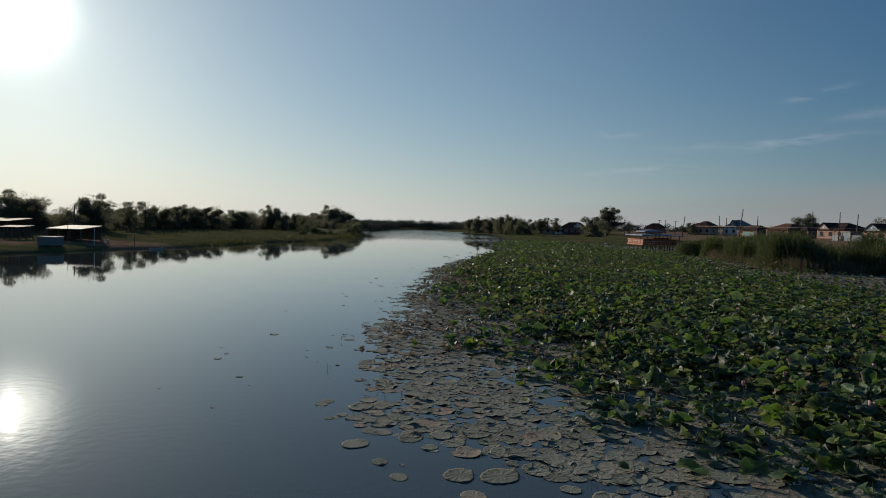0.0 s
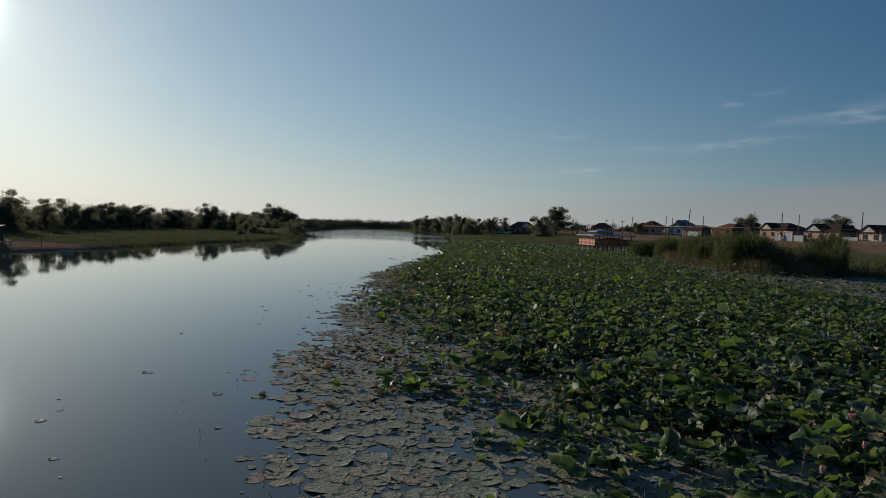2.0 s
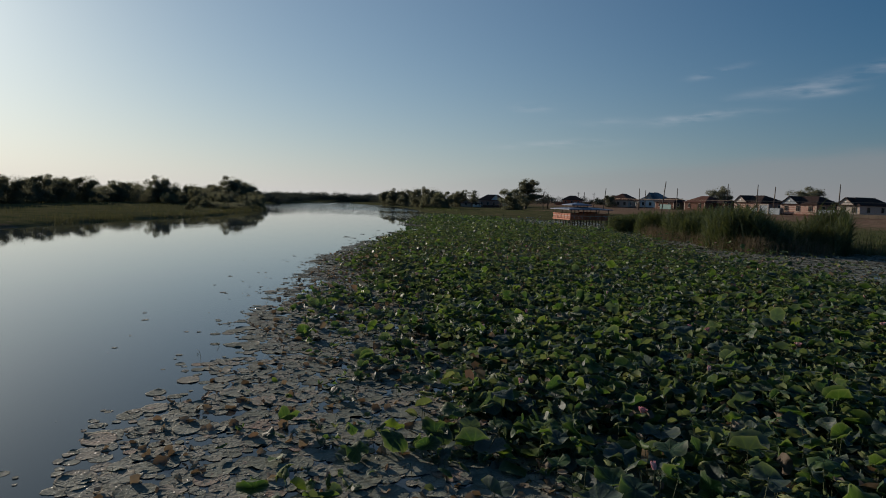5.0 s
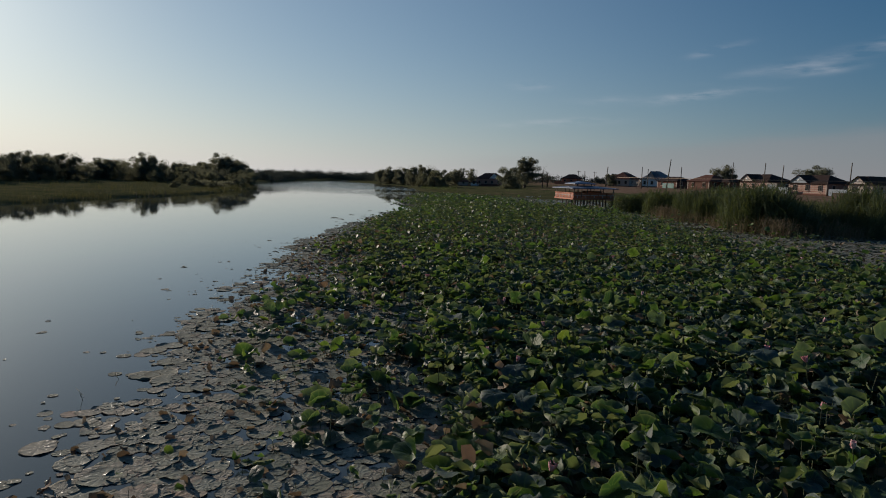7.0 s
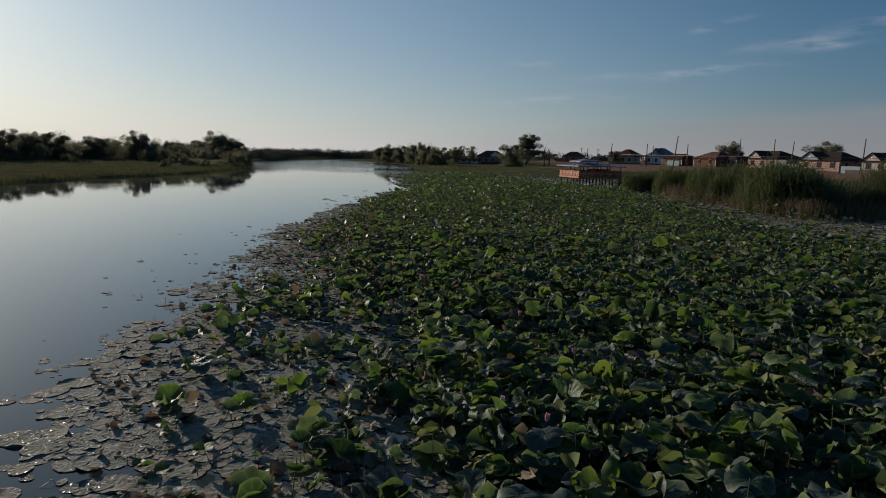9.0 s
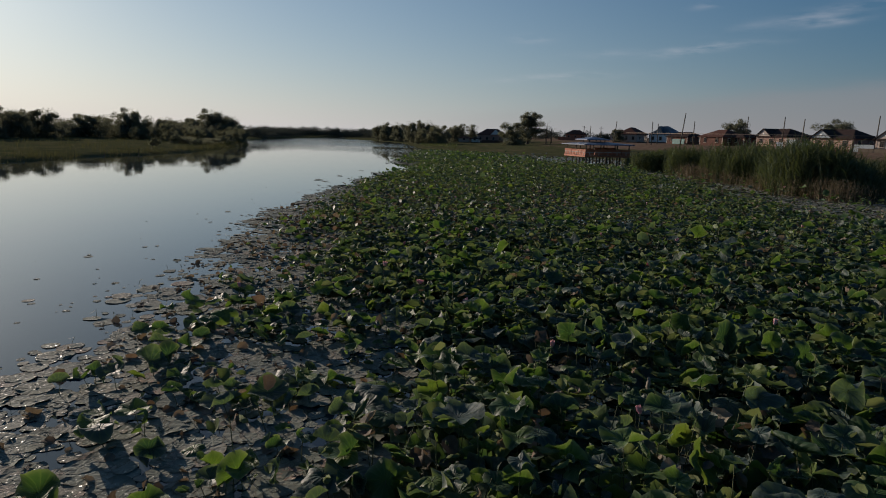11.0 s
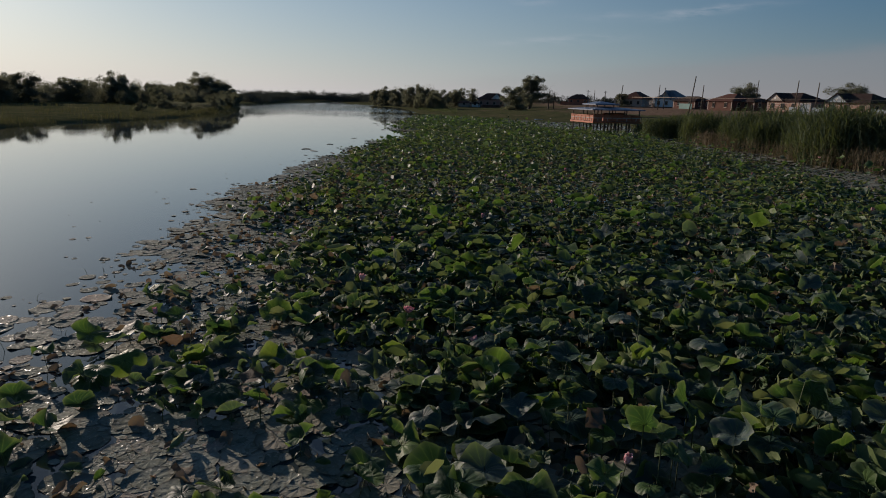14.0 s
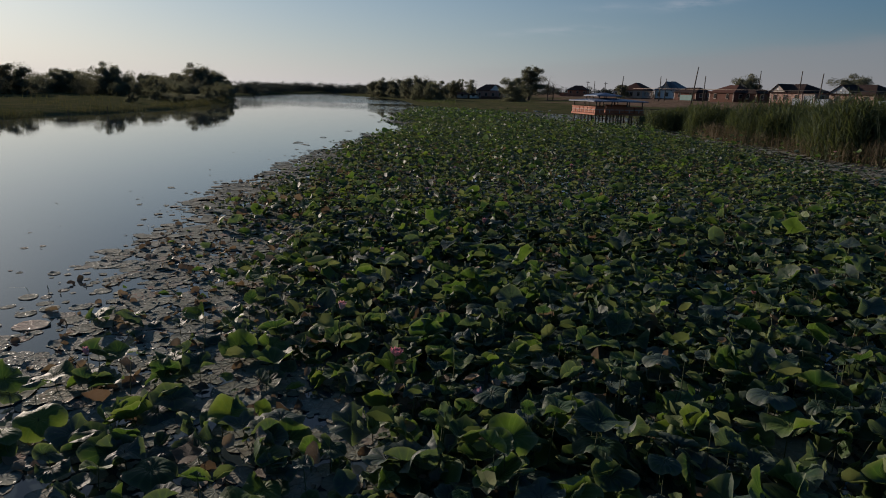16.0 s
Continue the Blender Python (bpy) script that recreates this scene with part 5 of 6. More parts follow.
def hip_roof(L, D, z, rise, over=0.45, ridge=0.45):
    """A hipped roof over the rectangle L x D, with thick eaves."""
    bm = bmesh.new()
    x0, x1, y0, y1 = -over, L + over, -over, D + over
    lo = [bm.verts.new(p) for p in ((x0, y0, z), (x1, y0, z), (x1, y1, z), (x0, y1, z))]
    hi = [bm.verts.new((v.co.x, v.co.y, z + 0.14)) for v in lo]
    if L >= D:
        a, b = (x0 + (D / 2 + over) * ridge * 1.6, D / 2), (x1 - (D / 2 + over) * ridge * 1.6, D / 2)
    else:
        a, b = (L / 2, y0 + (L / 2 + over) * ridge * 1.6), (L / 2, y1 - (L / 2 + over) * ridge * 1.6)
    ra, rb = bm.verts.new((*a, z + rise)), bm.verts.new((*b, z + rise))
    bm.faces.new(lo[::-1])
    for i in range(4):
        j = (i + 1) % 4
        bm.faces.new((lo[i], lo[j], hi[j], hi[i]))
    if L >= D:
        for f in ((hi[0], hi[1], rb, ra), (hi[2], hi[3], ra, rb), (hi[1], hi[2], rb), (hi[3], hi[0], ra)):
            bm.faces.new(f)
    else:
        for f in ((hi[0], hi[1], ra), (hi[1], hi[2], rb, ra), (hi[2], hi[3], rb), (hi[3], hi[0], ra, rb)):
            bm.faces.new(f)
    return bm


def tri_prism(x0, x1, xm, z0, z1, y0, y1):
    bm = bmesh.new()
    f = [bm.verts.new((x, y0, z)) for x, z in ((x0, z0), (x1, z0), (xm, z1))]
    k = [bm.verts.new((x, y1, z)) for x, z in ((x0, z0), (x1, z0), (xm, z1))]
    bm.faces.new(f), bm.faces.new(k[::-1])
    for i in range(3):
        j = (i + 1) % 3
        bm.faces.new((f[j], f[i], k[i], k[j]))
    return bm


def gable_cover(x0, x1, z0, z1, y0, y1, over=0.35, thick=0.12):
    """Two thick roof slopes over a front gable."""
    xm = (x0 + x1) / 2
    sl = (z1 - z0) / (xm - x0)
    bm = bmesh.new()
    prof = [(x0 - over, z0 - over * sl), (xm, z1), (x1 + over, z0 - over * sl)]
    ring = []
    for y in (y0, y1):
        ring.append([bm.verts.new((x, y, z)) for x, z in prof] + [bm.verts.new((x, y, z + thick)) for x, z in prof])
    a, b = ring
    for q in ((0, 1), (1, 2)):
        i, j = q
        bm.faces.new((a[i], a[j], b[j], b[i])), bm.faces.new((a[3 + i], b[3 + i], b[3 + j], a[3 + j]))
        bm.faces.new((a[i], a[3 + i], a[3 + j], a[j])), bm.faces.new((b[i], b[j], b[3 + j], b[3 + i]))
    bm.faces.new((a[0], b[0], b[3], a[3])), bm.faces.new((a[2], a[5], b[5], b[2]))
    return bm


def window(parent, x, z, w, h, y=0.0):
    win = part("window", boxes((x - w / 2 - 0.07, y - 0.05, z - 0.12, x + w / 2 + 0.07, y - 0.003, z + h + 0.08)), M_PALEBRICK, parent, "pale brick window surround")
    part("pane", boxes((x - w / 2, y - 0.07, z, x + w / 2, y - 0.053, z + h)), M_GLASS, win, "dark glass pane")
    fr = boxes((x - w / 2, y - 0.10, z, x - w / 2 + 0.07, y - 0.073, z + h), (x + w / 2 - 0.07, y - 0.10, z, x + w / 2, y - 0.073, z + h), (x - 0.035, y - 0.10, z, x + 0.035, y - 0.073, z + h),
               (x - w / 2 + 0.07, y - 0.10, z + h * 0.66, x - 0.035, y - 0.073, z + h * 0.66 + 0.06), (x + 0.035, y - 0.10, z + h * 0.66, x + w / 2 - 0.07, y - 0.073, z + h * 0.66 + 0.06))
    part("frame", fr, M_TIMBER, win)
    part("sill", boxes((x - w / 2 - 0.2, y - 0.16, z - 0.17, x + w / 2 + 0.2, y - 0.003, z - 0.122)), M_PLASTER, win)
    return win


def house(x, y, L, D, wall_h, rise, wall, roof, words, yaw=STREET, gable=None, gable_mat=M_PLASTER, windows=3, banded=False, z=None, side_windows=2):
    base = height(x, y) if z is None else z
    hs = thing("house", pose(x, y, base - 0.05, 0, 0, yaw), words, "house", "houses of the village street")
    part("plinth", boxes((-0.08, -0.08, -0.5, L + 0.08, D + 0.08, 0.35)), M_DARKBRICK, hs)
    part("wall", boxes((0, 0, 0.35, L, D, wall_h)), wall, hs)
    part("roof", hip_roof(L, D, wall_h + 0.003, rise), roof, hs)
    if gable:
        g0, g1 = gable
        top = wall_h + rise * 0.92
        part("gable", tri_prism(g0, g1, (g0 + g1) / 2, wall_h + 0.15, top, -0.32, 0.2), gable_mat, hs, "pale gable under the roof")
        part("gable_roof", gable_cover(g0, g1, wall_h + 0.16, top + 0.02, -0.6, D * 0.5), roof, hs)
        part("gable_vent", boxes(((g0 + g1) / 2 - 0.22, -0.37, wall_h + 0.6, (g0 + g1) / 2 + 0.22, -0.324, wall_h + 1.0)), M_WHITE, hs)
    if banded:
        for k in range(4):
            zz = 0.6 + k * (wall_h - 0.9) / 3.6
            part("brick_band", boxes((0.0, -0.025, zz, L, -0.003, zz + 0.16)), M_PALEBRICK, hs, "pale brick course")
    for px_ in (-0.03, L - 0.32):
        part("corner_pier", boxes((px_, -0.045, 0.35, px_ + 0.35, -0.027, wall_h - 0.01)), M_PALEBRICK, hs)
    for i in range(windows):
        window(hs, L * (i + 0.5) / windows, 1.15, 0.95, 1.25, y=-0.03)
    for i in range(side_windows):
        yy = D * (i + 0.6) / (side_windows + 0.2)
        sw = part("side_window", boxes((L + 0.003, yy - 0.6, 1.05, L + 0.05, yy + 0.6, 2.5)), M_PALEBRICK, hs, "pale side window surround")
        part("pane", boxes((L + 0.053, yy - 0.45, 1.2, L + 0.07, yy + 0.45, 2.35)), M_GLASS, sw)
    return hs


house(80.9, 185.0, 9.6, 9.3, 2.9, 2.2, M_BRICK, M_SLATE, "pink brick house with a dark hipped roof and pale gable", gable=(0.0, 5.0), banded=True)
house(82.4, 161.0, 10.4, 8.0, 2.75, 2.15, M_BRICK, M_SLATE, "pink brick house with white-framed windows and dark roof", gable=(0.1, 5.6), gable_mat=M_BLUEGREY, banded=True)
house(88.8, 147.5, 5.6, 10.0, 2.7, 2.0, M_PLASTER, M_SLATE, "pale plastered house with a dark sheet roof", gable=(0.0, 4.6), windows=2)
house(94.5, 133.0, 9.0, 9.0, 2.7, 2.0, M_PLASTER, M_REDROOF, "pale plastered house with a brown sheet roof")
house(75.0, 210.0, 9.6, 8.8, 2.75, 2.2, M_DARKBRICK, M_REDROOF, "low dark brick house with brown roof and open porch", windows=2)
house(81.0, 203.0, 6.0, 7.0, 2.5, 1.3, M_DARKBRICK, M_SLATE, "low brick outbuilding with a dark roof", windows=1)
house(72.5, 233.5, 10.3, 6.9, 2.5, 1.7, M_DARKBRICK, M_SLATE, "low dark outhouse with a dark flat-pitched roof", windows=2)
house(62.5, 264.0, 8.5, 9.7, 3.1, 2.8, M_PLASTER, M_REDROOF, "cream plastered house with a brown hipped roof", yaw=-40)
house(74.5, 261.0, 9.1, 10.3, 3.2, 3.3, M_WHITE, M_GREYROOF, "white house with a blue-grey sheet roof", yaw=-40, gable=(2.0, 6.0))
house(55.2, 340.0, 10.0, 9.5, 2.8, 2.4, M_REDBRICK, M_SLATE, "red brick house with a dark roof", yaw=-15)
house(84.0, 365.0, 9.0, 9.0, 3.2, 2.8, M_PLASTER, M_REDROOF, "small distant house with a brown roof", yaw=-20)
house(9.0, 303.0, 12.0, 10.0, 3.3, 2.8, M_BRICK, M_REDROOF, "red brick house with white windows and brown roof", yaw=-12, gable=(6.0, 11.0), gable_mat=M_WHITE, windows=4)
house(0.6, 294.0, 4.6, 4.0, 1.9, 0.9, M_PALEBRICK, M_REDROOF, "small pale brick outbuilding with a low roof", yaw=-10, windows=1)
house(5.9, 292.5, 3.4, 4.0, 1.6, 0.8, M_WHITE, M_SLATE, "small whitewashed outbuilding with a low roof", yaw=-10, windows=1)
house(20.0, 292.0, 6.0, 6.0, 2.3, 1.6, M_PLASTER, M_REDROOF, "small pale outbuilding with a brown roof", yaw=-8, windows=1)


def yard_gate(x, y, wide, words, yaw=STREET):
    g = thing("yard_gate", pose(x, y, height(x, y) - 0.05, 0, 0, yaw), words, "gate")
    for a in (0.0, wide - 0.25):
        part("gate_post", boxes((a, -0.12, 0, a + 0.25, 0.13, 2.35)), M_PLASTER, g, "pale gate post")
    part("lintel", boxes((0.0, -0.12, 2.353, wide, 0.13, 2.6)), M_PLASTER, g, "pale beam over the gate")
    for a, b in ((0.27, wide / 2 - 0.02), (wide / 2 + 0.02, wide - 0.27)):
        leaf = part("gate_leaf", boxes((a, -0.02, 0.1, b, 0.03, 2.3)), M_BLUEGREY, g, "blue-grey sheet gate leaf")
        part("brace", boxes((a + 0.05, -0.05, 1.15, b - 0.05, -0.023, 1.25)), M_BLUEGREY, leaf)


def fence(x, y, length, mat, words, yaw=STREET, tall=1.7):
    f = thing("fence", pose(x, y, height(x, y) - 0.1, 0, 0, yaw), words, "fence", "fences along the village street")
    n = max(2, int(length / 2.2))
    for i in range(n + 1):
        part("post", boxes((i * length / n - 0.05, 0.02, 0, i * length / n + 0.05, 0.12, tall + 0.1)), M_TIMBER, f)
    for i in range(n):
        part("panel", boxes((i * length / n + 0.02, -0.03, 0.12, (i + 1) * length / n - 0.02, 0.015, tall)), mat, f)


yard_gate(79.2, 165.6, 3.0, "blue-grey yard gate in a pale frame")
fence(77.8, 165.0 + 2.6, 2.0, M_BLUEGREY, "blue-grey sheet metal fence beside a gate")
fence(80.4, 162.6, 3.2, M_BLUEGREY, "blue-grey sheet metal fence beside a house")
fence(86.4, 151.0, 4.6, M_BLUEGREY, "weathered blue-grey fence between two houses")
fence(72.6, 228.0, 6.0, M_TEAL, "teal painted sheet fence by an outhouse", tall=1.8)
fence(85.0, 147.0, 16.0, M_TIMBER, "low weathered picket fence before the houses", tall=0.9)
fence(10.6, 288.0, 9.0, M_DARKBRICK, "dark red board fence before a distant house", yaw=-8, tall=1.3)
fence(50.0, 330.0, 14.0, M_REDBRICK, "low red brick wall of a yard", yaw=-15, tall=1.6)


def utility_pole(x, y, tall, words, lean_x=0.0, lean_y=0.0, arm=True, yaw=20):
    p = thing("utility_pole", pose(x, y, height(x, y) - 0.2, lean_y, lean_x, yaw), words, "pole", "utility poles of the village")
    part("pole", rod(bmesh.new(), (0, 0, 0), (0, 0, tall), 0.15, 0.10, 8), M_TIMBER, p, smooth=True)
    if arm:
        part("crossarm", boxes((-0.8, -0.17, tall - 0.5, 0.8, -0.09, tall - 0.38), bevel=0.01), M_TIMBER, p)
        for a in (-0.7, -0.25, 0.25, 0.7):
            part("insulator", rod(bmesh.new(), (a, -0.13, tall - 0.377), (a, -0.13, tall - 0.22), 0.045, 0.03, 7), M_WHITE, p, "white insulator")
    return p


for x, y, tall, lx, arm in ((52.9, 159, 8.7, 7.0, False), (90.0, 208, 9.0, 2, False), (82.6, 171.5, 7.9, 1.5, False), (85.2, 167.5, 7.4, 3, False), (67.4, 190, 6.9, 1, False), (59.0, 200, 7.0, 0, False),
                            (45.4, 190, 7.0, 6.0, False), (49.2, 250, 6.4, 1, True), (51.7, 250, 6.2, 0, False), (93.0, 152, 8.0, 2, False), (64.5, 212, 6.5, 0, False), (39.0, 262, 6.2, 1, False), (56.0, 252, 5.8, 0, True)):
    utility_pole(x - 0.009 * y, y, tall, "leaning weathered timber utility pole" if lx > 2.5 else "weathered timber utility pole by the street", lean_x=lx, arm=arm)


def gas_pipe():
    """The pale pipe that runs on posts along the street in front of the houses."""
    a, b = Vector((50, 201, 5.7)), Vector((92, 133, 5.75))
    g = thing("overhead_pipe", pose(0, 0, 0), "pale overhead gas pipe on thin posts along the street", "pipe")
    n = 10
    part("pipe", rod(bmesh.new(), a, b, 0.05, 0.05, 8), M_PIPE, g, smooth=True)
    for i in range(n + 1):
        p = a.lerp(b, i / n)
        part("post", rod(bmesh.new(), (p.x, p.y, height(p.x, p.y) - 0.3), (p.x, p.y, p.z - 0.05), 0.04, 0.04, 7), M_TIMBER, g, smooth=True)


gas_pipe()


# ---- boat pavilion over the water ----
def pavilion():
    L, D, deck = 7.4, 7.3, 0.72
    m = pose(19.0, 104.0, 0.83, 0, 0, 15)
    pv = thing("boat_pavilion", m, "red-railed open pavilion on piles with a blue roof", "pavilion")
    part("deck", boxes((0, 0, 0.52, L, D, deck), bevel=0.02), M_TIMBER, pv, "weathered timber deck")
    part("front_edge", boxes((-0.06, -0.06, 0.52, L + 0.06, -0.003, 0.76)), M_RUST, pv, "rust-red edge board")
    part("side_edge", boxes((-0.06, 0.0, 0.52, -0.003, D, 0.76)), M_RUST, pv, "rust-red edge board")
    for i in range(5):
        for j in range(4):
            xx, yy = 0.3 + i * (L - 0.6) / 4, 0.3 + j * (D - 0.6) / 3
            part("pile", rod(bmesh.new(), (xx, yy, -1.9), (xx, yy, 0.515), 0.10, 0.10, 7), M_TIMBER, pv, smooth=True)
    for n, length, along_y in ((6, D, True), (5, L, False)):
        for i in range(n):
            a0, a1 = i * length / n + 0.08, (i + 1) * length / n - 0.08

            def slab(u0, u1, t0, t1, z0, z1):
                return boxes((t0, u0, z0, t1, u1, z1)) if along_y else boxes((u0, t0, z0, u1, t1, z1))
            rl = part("rail_panel", slab(a0, a1, 0.05, 0.08, 0.80, 1.48), M_RUST, pv, "rust-red boarded rail panel")
            part("top_rail", slab(a0 - 0.07, a1 + 0.07, 0.0, 0.12, 1.52, 1.62), M_RUST, rl)
            part("lattice", slab(a0, a1, 0.0, 0.046, 1.18, 1.27), M_PALEBRICK, rl)
            part("upright", slab((a0 + a1) / 2 - 0.05, (a0 + a1) / 2 + 0.05, 0.01, 0.044, 0.8, 1.17), M_PALEBRICK, rl)
    part("back_wall", boxes((0.1, D - 0.12, 0.723, L - 0.1, D - 0.04, 1.62)), M_RUST, pv, "rust-red back boards")
    part("end_wall", boxes((L - 0.1, 0.4, 0.723, L - 0.03, D - 0.2, 1.62)), M_RUST, pv, "rust-red end boards")
    part("bar_counter", boxes((3.6, 3.4, 0.723, 6.8, 4.2, 1.8), bevel=0.02), M_RUST, pv)
    part("bar_top", boxes((3.5, 3.3, 1.803, 6.9, 4.3, 1.87), bevel=0.01), M_TIMBER, pv)
    for i in range(4):
        for yy in (0.16, D / 2, D - 0.25):
            xx = 0.16 + i * (L - 0.45) / 3
            part("roof_post", boxes((xx, yy - 0.06, 0.723, xx + 0.12, yy + 0.06, 2.27)), M_TIMBER, pv)
    part("lower_roof", hip_roof(L, D, 2.27, 0.5, over=0.38, ridge=0.5), M_BLUEROOF, pv, "blue sheet lower roof")
    upper = hip_roof(3.0, 3.4, 2.98, 0.5, over=0.4, ridge=0.5)
    bmesh.ops.translate(upper, verts=upper.verts, vec=(1.6, 2.4, 0))
    part("upper_roof", upper, M_BLUEROOF, pv, "raised blue upper roof")
    for xx in (1.8, 4.4):
        for yy in (2.6, 5.5):
            part("upper_post", boxes((xx, yy, 2.45, xx + 0.1, yy + 0.1, 2.98)), M_TIMBER, pv)
    for xx, yy in ((1.4, 1.8), (1.5, 4.8), (4.4, 6.4)):
        tb = thing("pavilion_table", m @ pose(xx, yy, deck), "small timber table standing on the pavilion deck", "table", "tables in the pavilion")
        part("tabletop", boxes((-0.5, -0.4, 0.70, 0.5, 0.4, 0.75), bevel=0.01), M_TIMBER, tb)
        for a in (-0.42, 0.42):
            for b in (-0.32, 0.32):
                part("leg", boxes((a - 0.03, b - 0.03, 0, a + 0.03, b + 0.03, 0.697)), M_TIMBER, tb)


pavilion()


def footbridge(x0, y0, x1, y1):
    """A narrow plank jetty with thin rails."""
    a, b = Vector((x0, y0, 1.1)), Vector((x1, y1, 1.0))
    g = thing("plank_jetty", pose(0, 0, 0), "narrow weathered plank jetty with thin rails", "jetty")
    side = Vector((-(b - a).y, (b - a).x, 0)).normalized() * 0.6
    n = 16
    for i in range(n):
        p, q = a.lerp(b, (i + 0.04) / n), a.lerp(b, (i + 0.96) / n)
        bm = bmesh.new()
        vs = [bm.verts.new(v) for v in (p - side, q - side, q + side, p + side)]
        up = [bm.verts.new(v.co + Vector((0, 0, 0.06))) for v in vs]
        bm.faces.new(vs[::-1]), bm.faces.new(up)
        for k in range(4):
            bm.faces.new((vs[k], vs[(k + 1) % 4], up[(k + 1) % 4], up[k]))
        part("plank", bm, M_TIMBER, g)
    for i in range(6):
        p = a.lerp(b, i / 5)
        for sgn in (-1, 1):
            foot_ = p + side * sgn
            part("post", rod(bmesh.new(), (foot_.x, foot_.y, -0.8), (foot_.x, foot_.y, p.z + 1.0), 0.05, 0.05, 6), M_TIMBER, g)
    for sgn in (-1, 1):
        part("handrail", rod(bmesh.new(), a + side * sgn + Vector((0, 0, 1.0)), b + side * sgn + Vector((0, 0, 1.0)), 0.04, 0.04, 6), M_TIMBER, g)


footbridge(25.6, 112.0, 36.5, 117.0)


def small_boat(x, y, yaw, length, mat, words):
    """An open flat-bottomed boat with a pointed bow and two thwarts."""
    bt = thing("rowing_boat", pose(x, y, -0.16 if length < 2 else 0.0, 0, 0, yaw), words, "boat", "boats by the shore")
    bm = bmesh.new()
    rows = []
    for f, w, lift in ((0.0, 0.45, 0.0), (0.3, 0.62, -0.02), (0.65, 0.55, 0.02), (0.9, 0.25, 0.12), (1.0, 0.03, 0.22)):
        xx = length * f
        rows.append([bm.verts.new(p) for p in ((xx, -w, 0.38 + lift), (xx, -w * 0.75, -0.06), (xx, w * 0.75, -0.06), (xx, w, 0.38 + lift),
                                               (xx, w - 0.03, 0.38 + lift), (xx, w * 0.72, 0.0), (xx, -w * 0.72, 0.0), (xx, -w + 0.03, 0.38 + lift))])
    for r0, r1 in zip(rows, rows[1:]):
        for k in range(8):
            bm.faces.new((r0[k], r0[(k + 1) % 8], r1[(k + 1) % 8], r1[k]))
    bm.faces.new(rows[0]), bm.faces.new(rows[-1][::-1])
    bmesh.ops.recalc_face_normals(bm, faces=bm.faces)
    part("hull", bm, mat, bt)
    for f in (0.25, 0.6):
        part("thwart", boxes((length * f - 0.12, -0.5, 0.26, length * f + 0.12, 0.5, 0.29)), M_TIMBER, bt)


small_boat(16.5, 150.5, 12, 3.6, M_WHITE, "small white rowing boat among marsh grass")
small_boat(-50.6, 58.8, 10, 1.6, M_PLASTER, "small pale rowing boat at the sandy shore")


# ---- fishing yard on the other bank ----
def open_shed(x, y, yaw, L, D, front, back, words, roof, wall=None):
    base = height(x, y)
    sh = thing("open_shed", pose(x, y, base, 0, 0, yaw), words, "shed", "sheds of the fishing yard")
    bm = bmesh.new()
    lo = [bm.verts.new(p) for p in ((-0.2, -0.2, front), (L + 0.2, -0.2, front), (L + 0.2, D + 0.2, back), (-0.2, D + 0.2, back))]
    hi = [bm.verts.new(v.co + Vector((0, 0, 0.05))) for v in lo]
    bm.faces.new(lo[::-1]), bm.faces.new(hi)
    for k in range(4):
        bm.faces.new((lo[k], lo[(k + 1) % 4], hi[(k + 1) % 4], hi[k]))
    part("roof", bm, roof, sh, "pale sheet metal roof")
    for i in range(4):
        for yy, hh in ((0.0, front), (D, back)):
            xx = i * L / 3
            part("post", boxes((xx - 0.06, yy - 0.06, -0.3, xx + 0.06, yy + 0.06, hh)), M_TIMBER, sh)
    if wall:
        part("back_wall", boxes((0.08, D - 0.05, 0, L - 0.08, D + 0.02, back - 0.1)), wall, sh, "dark board wall")
        part("side_wall", boxes((-0.02, 0.1, 0, 0.05, D - 0.1, min(front, back) - 0.1)), wall, sh, "dark board wall")
    return sh


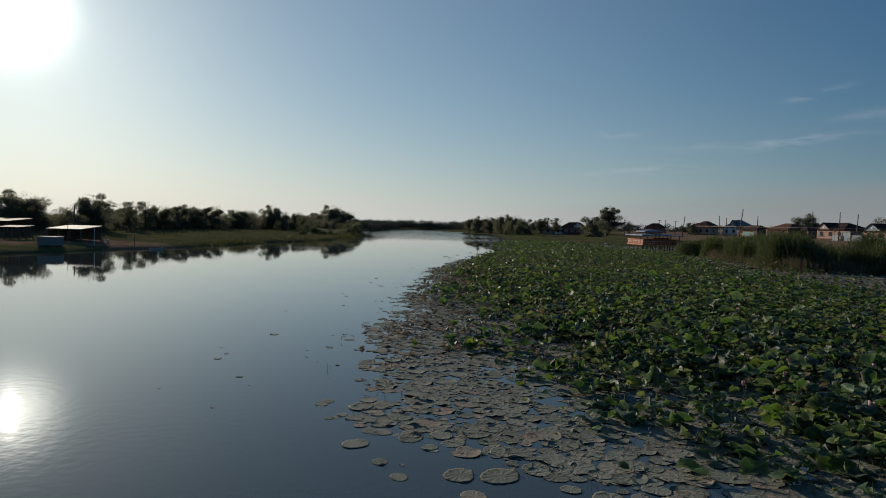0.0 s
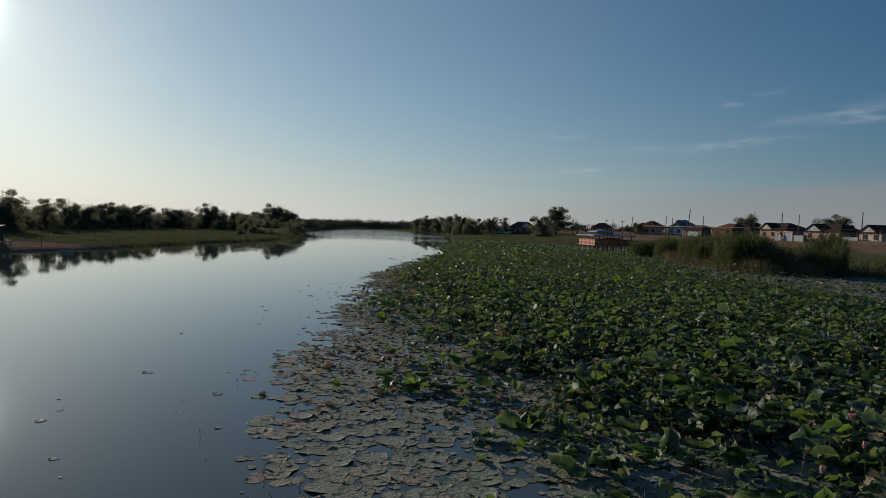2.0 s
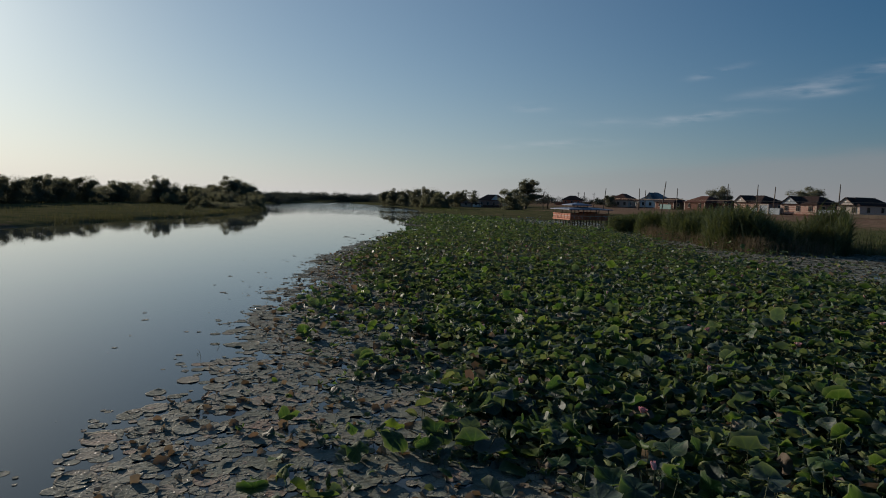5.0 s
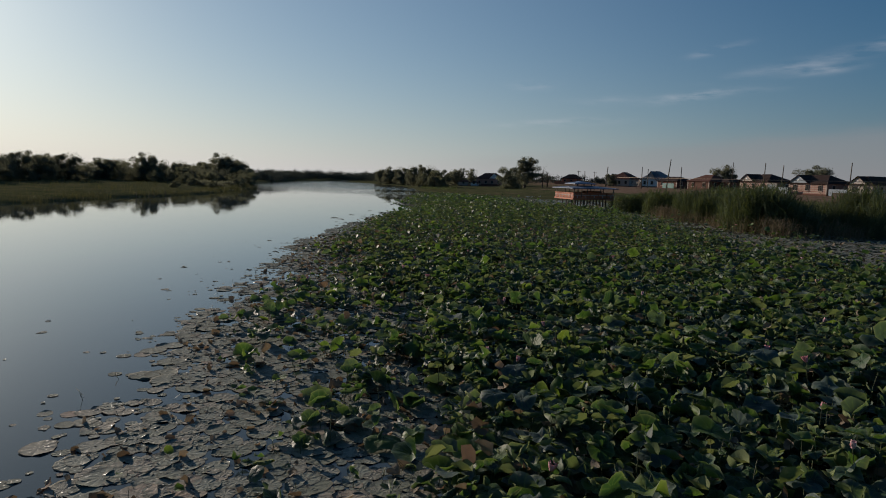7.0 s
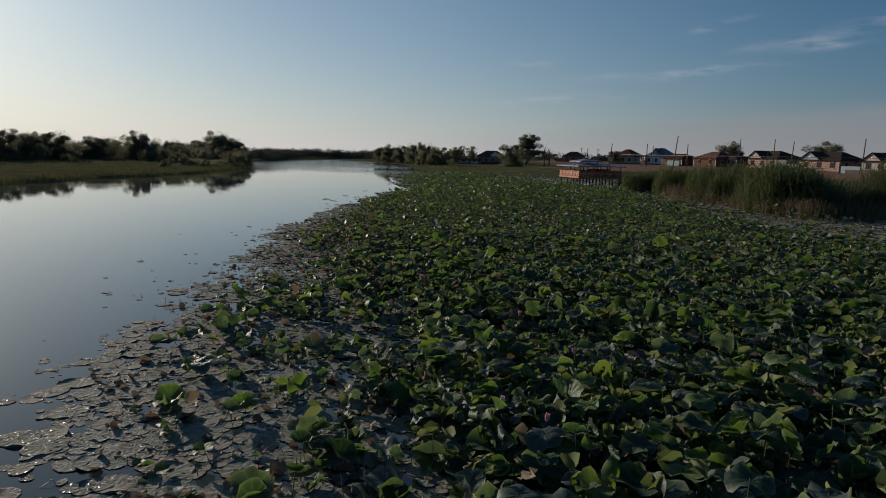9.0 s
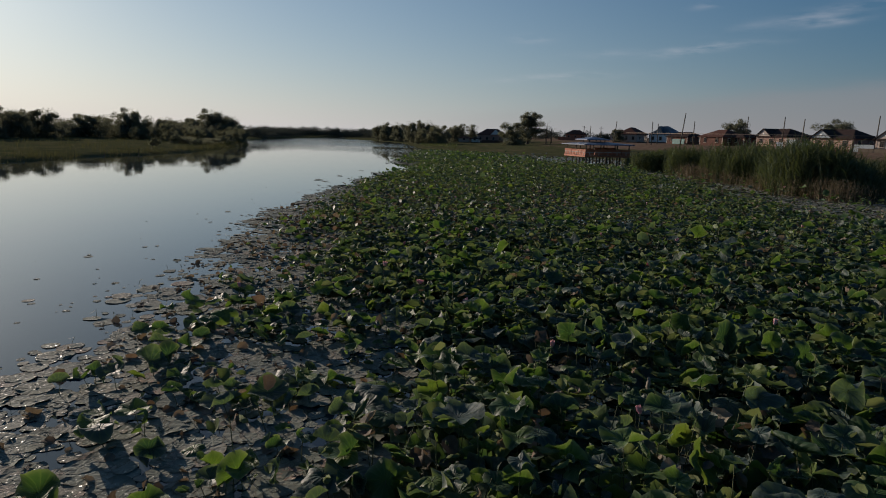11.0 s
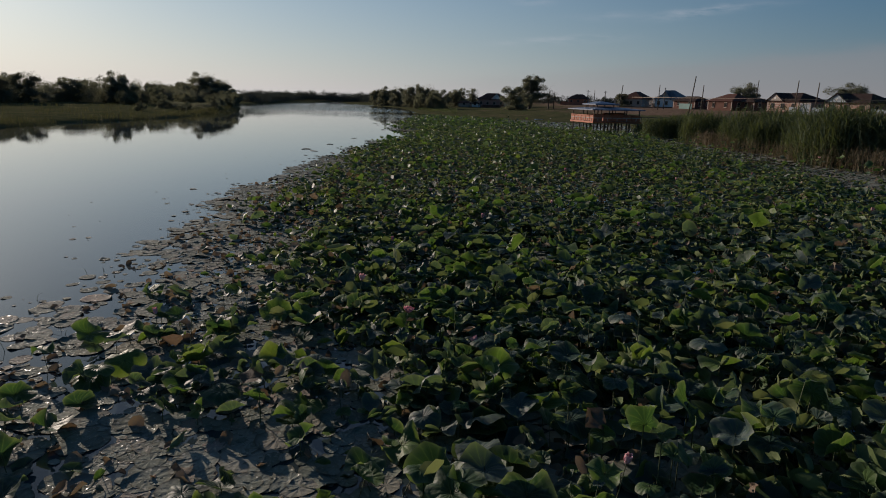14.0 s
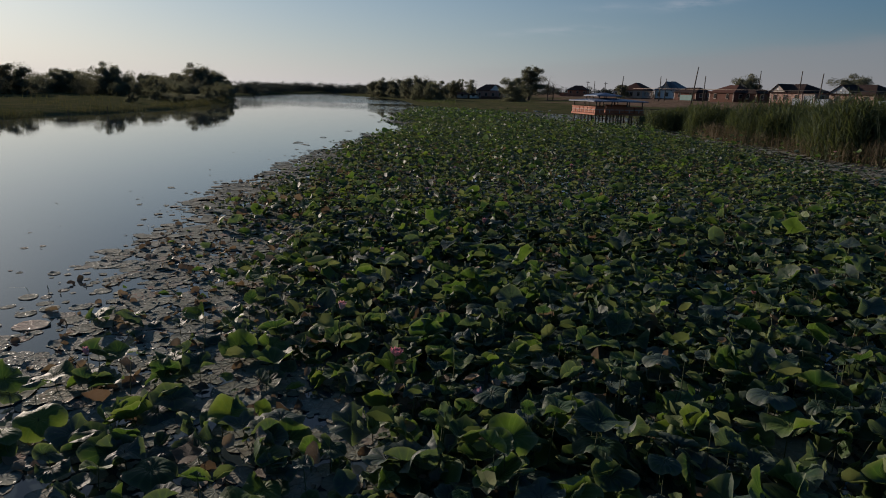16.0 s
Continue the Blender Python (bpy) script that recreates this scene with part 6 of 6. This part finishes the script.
open_shed(-66.6, 59.6, -4, 5.4, 3.6, 1.5, 1.95, "open shed with a pale metal roof and posts", M_GALV, M_TIMBER)
open_shed(-73.5, 58.5, 4, 3.2, 2.6, 1.5, 1.7, "small open shelter of thin posts and dark roof", M_SLATE)
open_shed(-84.0, 63.0, 8, 7.0, 5.0, 2.2, 2.6, "low board shed among the trees", M_SLATE, M_TIMBER)


def storage_tank(x, y, yaw):
    base = height(x, y)
    t = thing("storage_box", pose(x, y, base - 0.05, 0, 0, yaw), "blue-grey metal storage box on the bank", "storage box")
    part("body", boxes((0, 0, 0.12, 2.4, 1.5, 1.15), bevel=0.05), M_SLATEBLUE, t)
    part("lid", boxes((-0.06, -0.06, 1.153, 2.46, 1.56, 1.22), bevel=0.02), M_SLATEBLUE, t)
    for xx in (0.2, 1.9):
        part("skid", boxes((xx, 0.0, 0.0, xx + 0.25, 1.5, 0.117)), M_TIMBER, t)


storage_tank(-59.3, 49.5, 8)


def bench(x, y, yaw):
    b = thing("beach_bench", pose(x, y, height(x, y), 0, 0, yaw), "plain pale bench on the sandy bank", "bench", "benches of the fishing yard")
    part("seat", boxes((0, 0, 0.40, 1.5, 0.35, 0.45), bevel=0.01), M_PLASTER, b)
    for xx in (0.1, 1.3):
        part("leg", boxes((xx, 0.04, -0.05, xx + 0.1, 0.31, 0.397)), M_PLASTER, b)


for x, y, w in ((-63.5, 56.0, 10), (-60.0, 61.5, -20), (-72.0, 55.0, 0)):
    bench(x, y, w)
for x, y, h in ((-46.0, 92.0, 1.0), (-45.0, 99.0, 1.2), (-57.5, 57.0, 2.0), (-61.0, 56.5, 2.2), (-54.5, 61.0, 1.4)):
    pale = (x, y) == (-57.5, 57.0)
    st = thing("stake", pose(x, y, max(height(x, y), -1.2) - 0.2), "pale painted stake on the sandy bank" if pale else "thin dark wooden stake standing upright", "stake", "stakes by the shore")
    part("pole", rod(bmesh.new(), (0, 0, 0), (0.03, 0.02, h + (1.4 if x > -50 else 0.3)), 0.05, 0.035, 6), M_WHITE if pale else M_TIMBER, st)
utility_pole(-79.2, 80.0, 5.2, "thin timber pole among the trees", arm=False)
for x, y in ((-78, 62), (-72, 64.5)):
    fence(x, y, 5.0, M_TIMBER, "low board fence of the fishing yard", yaw=5, tall=0.9)
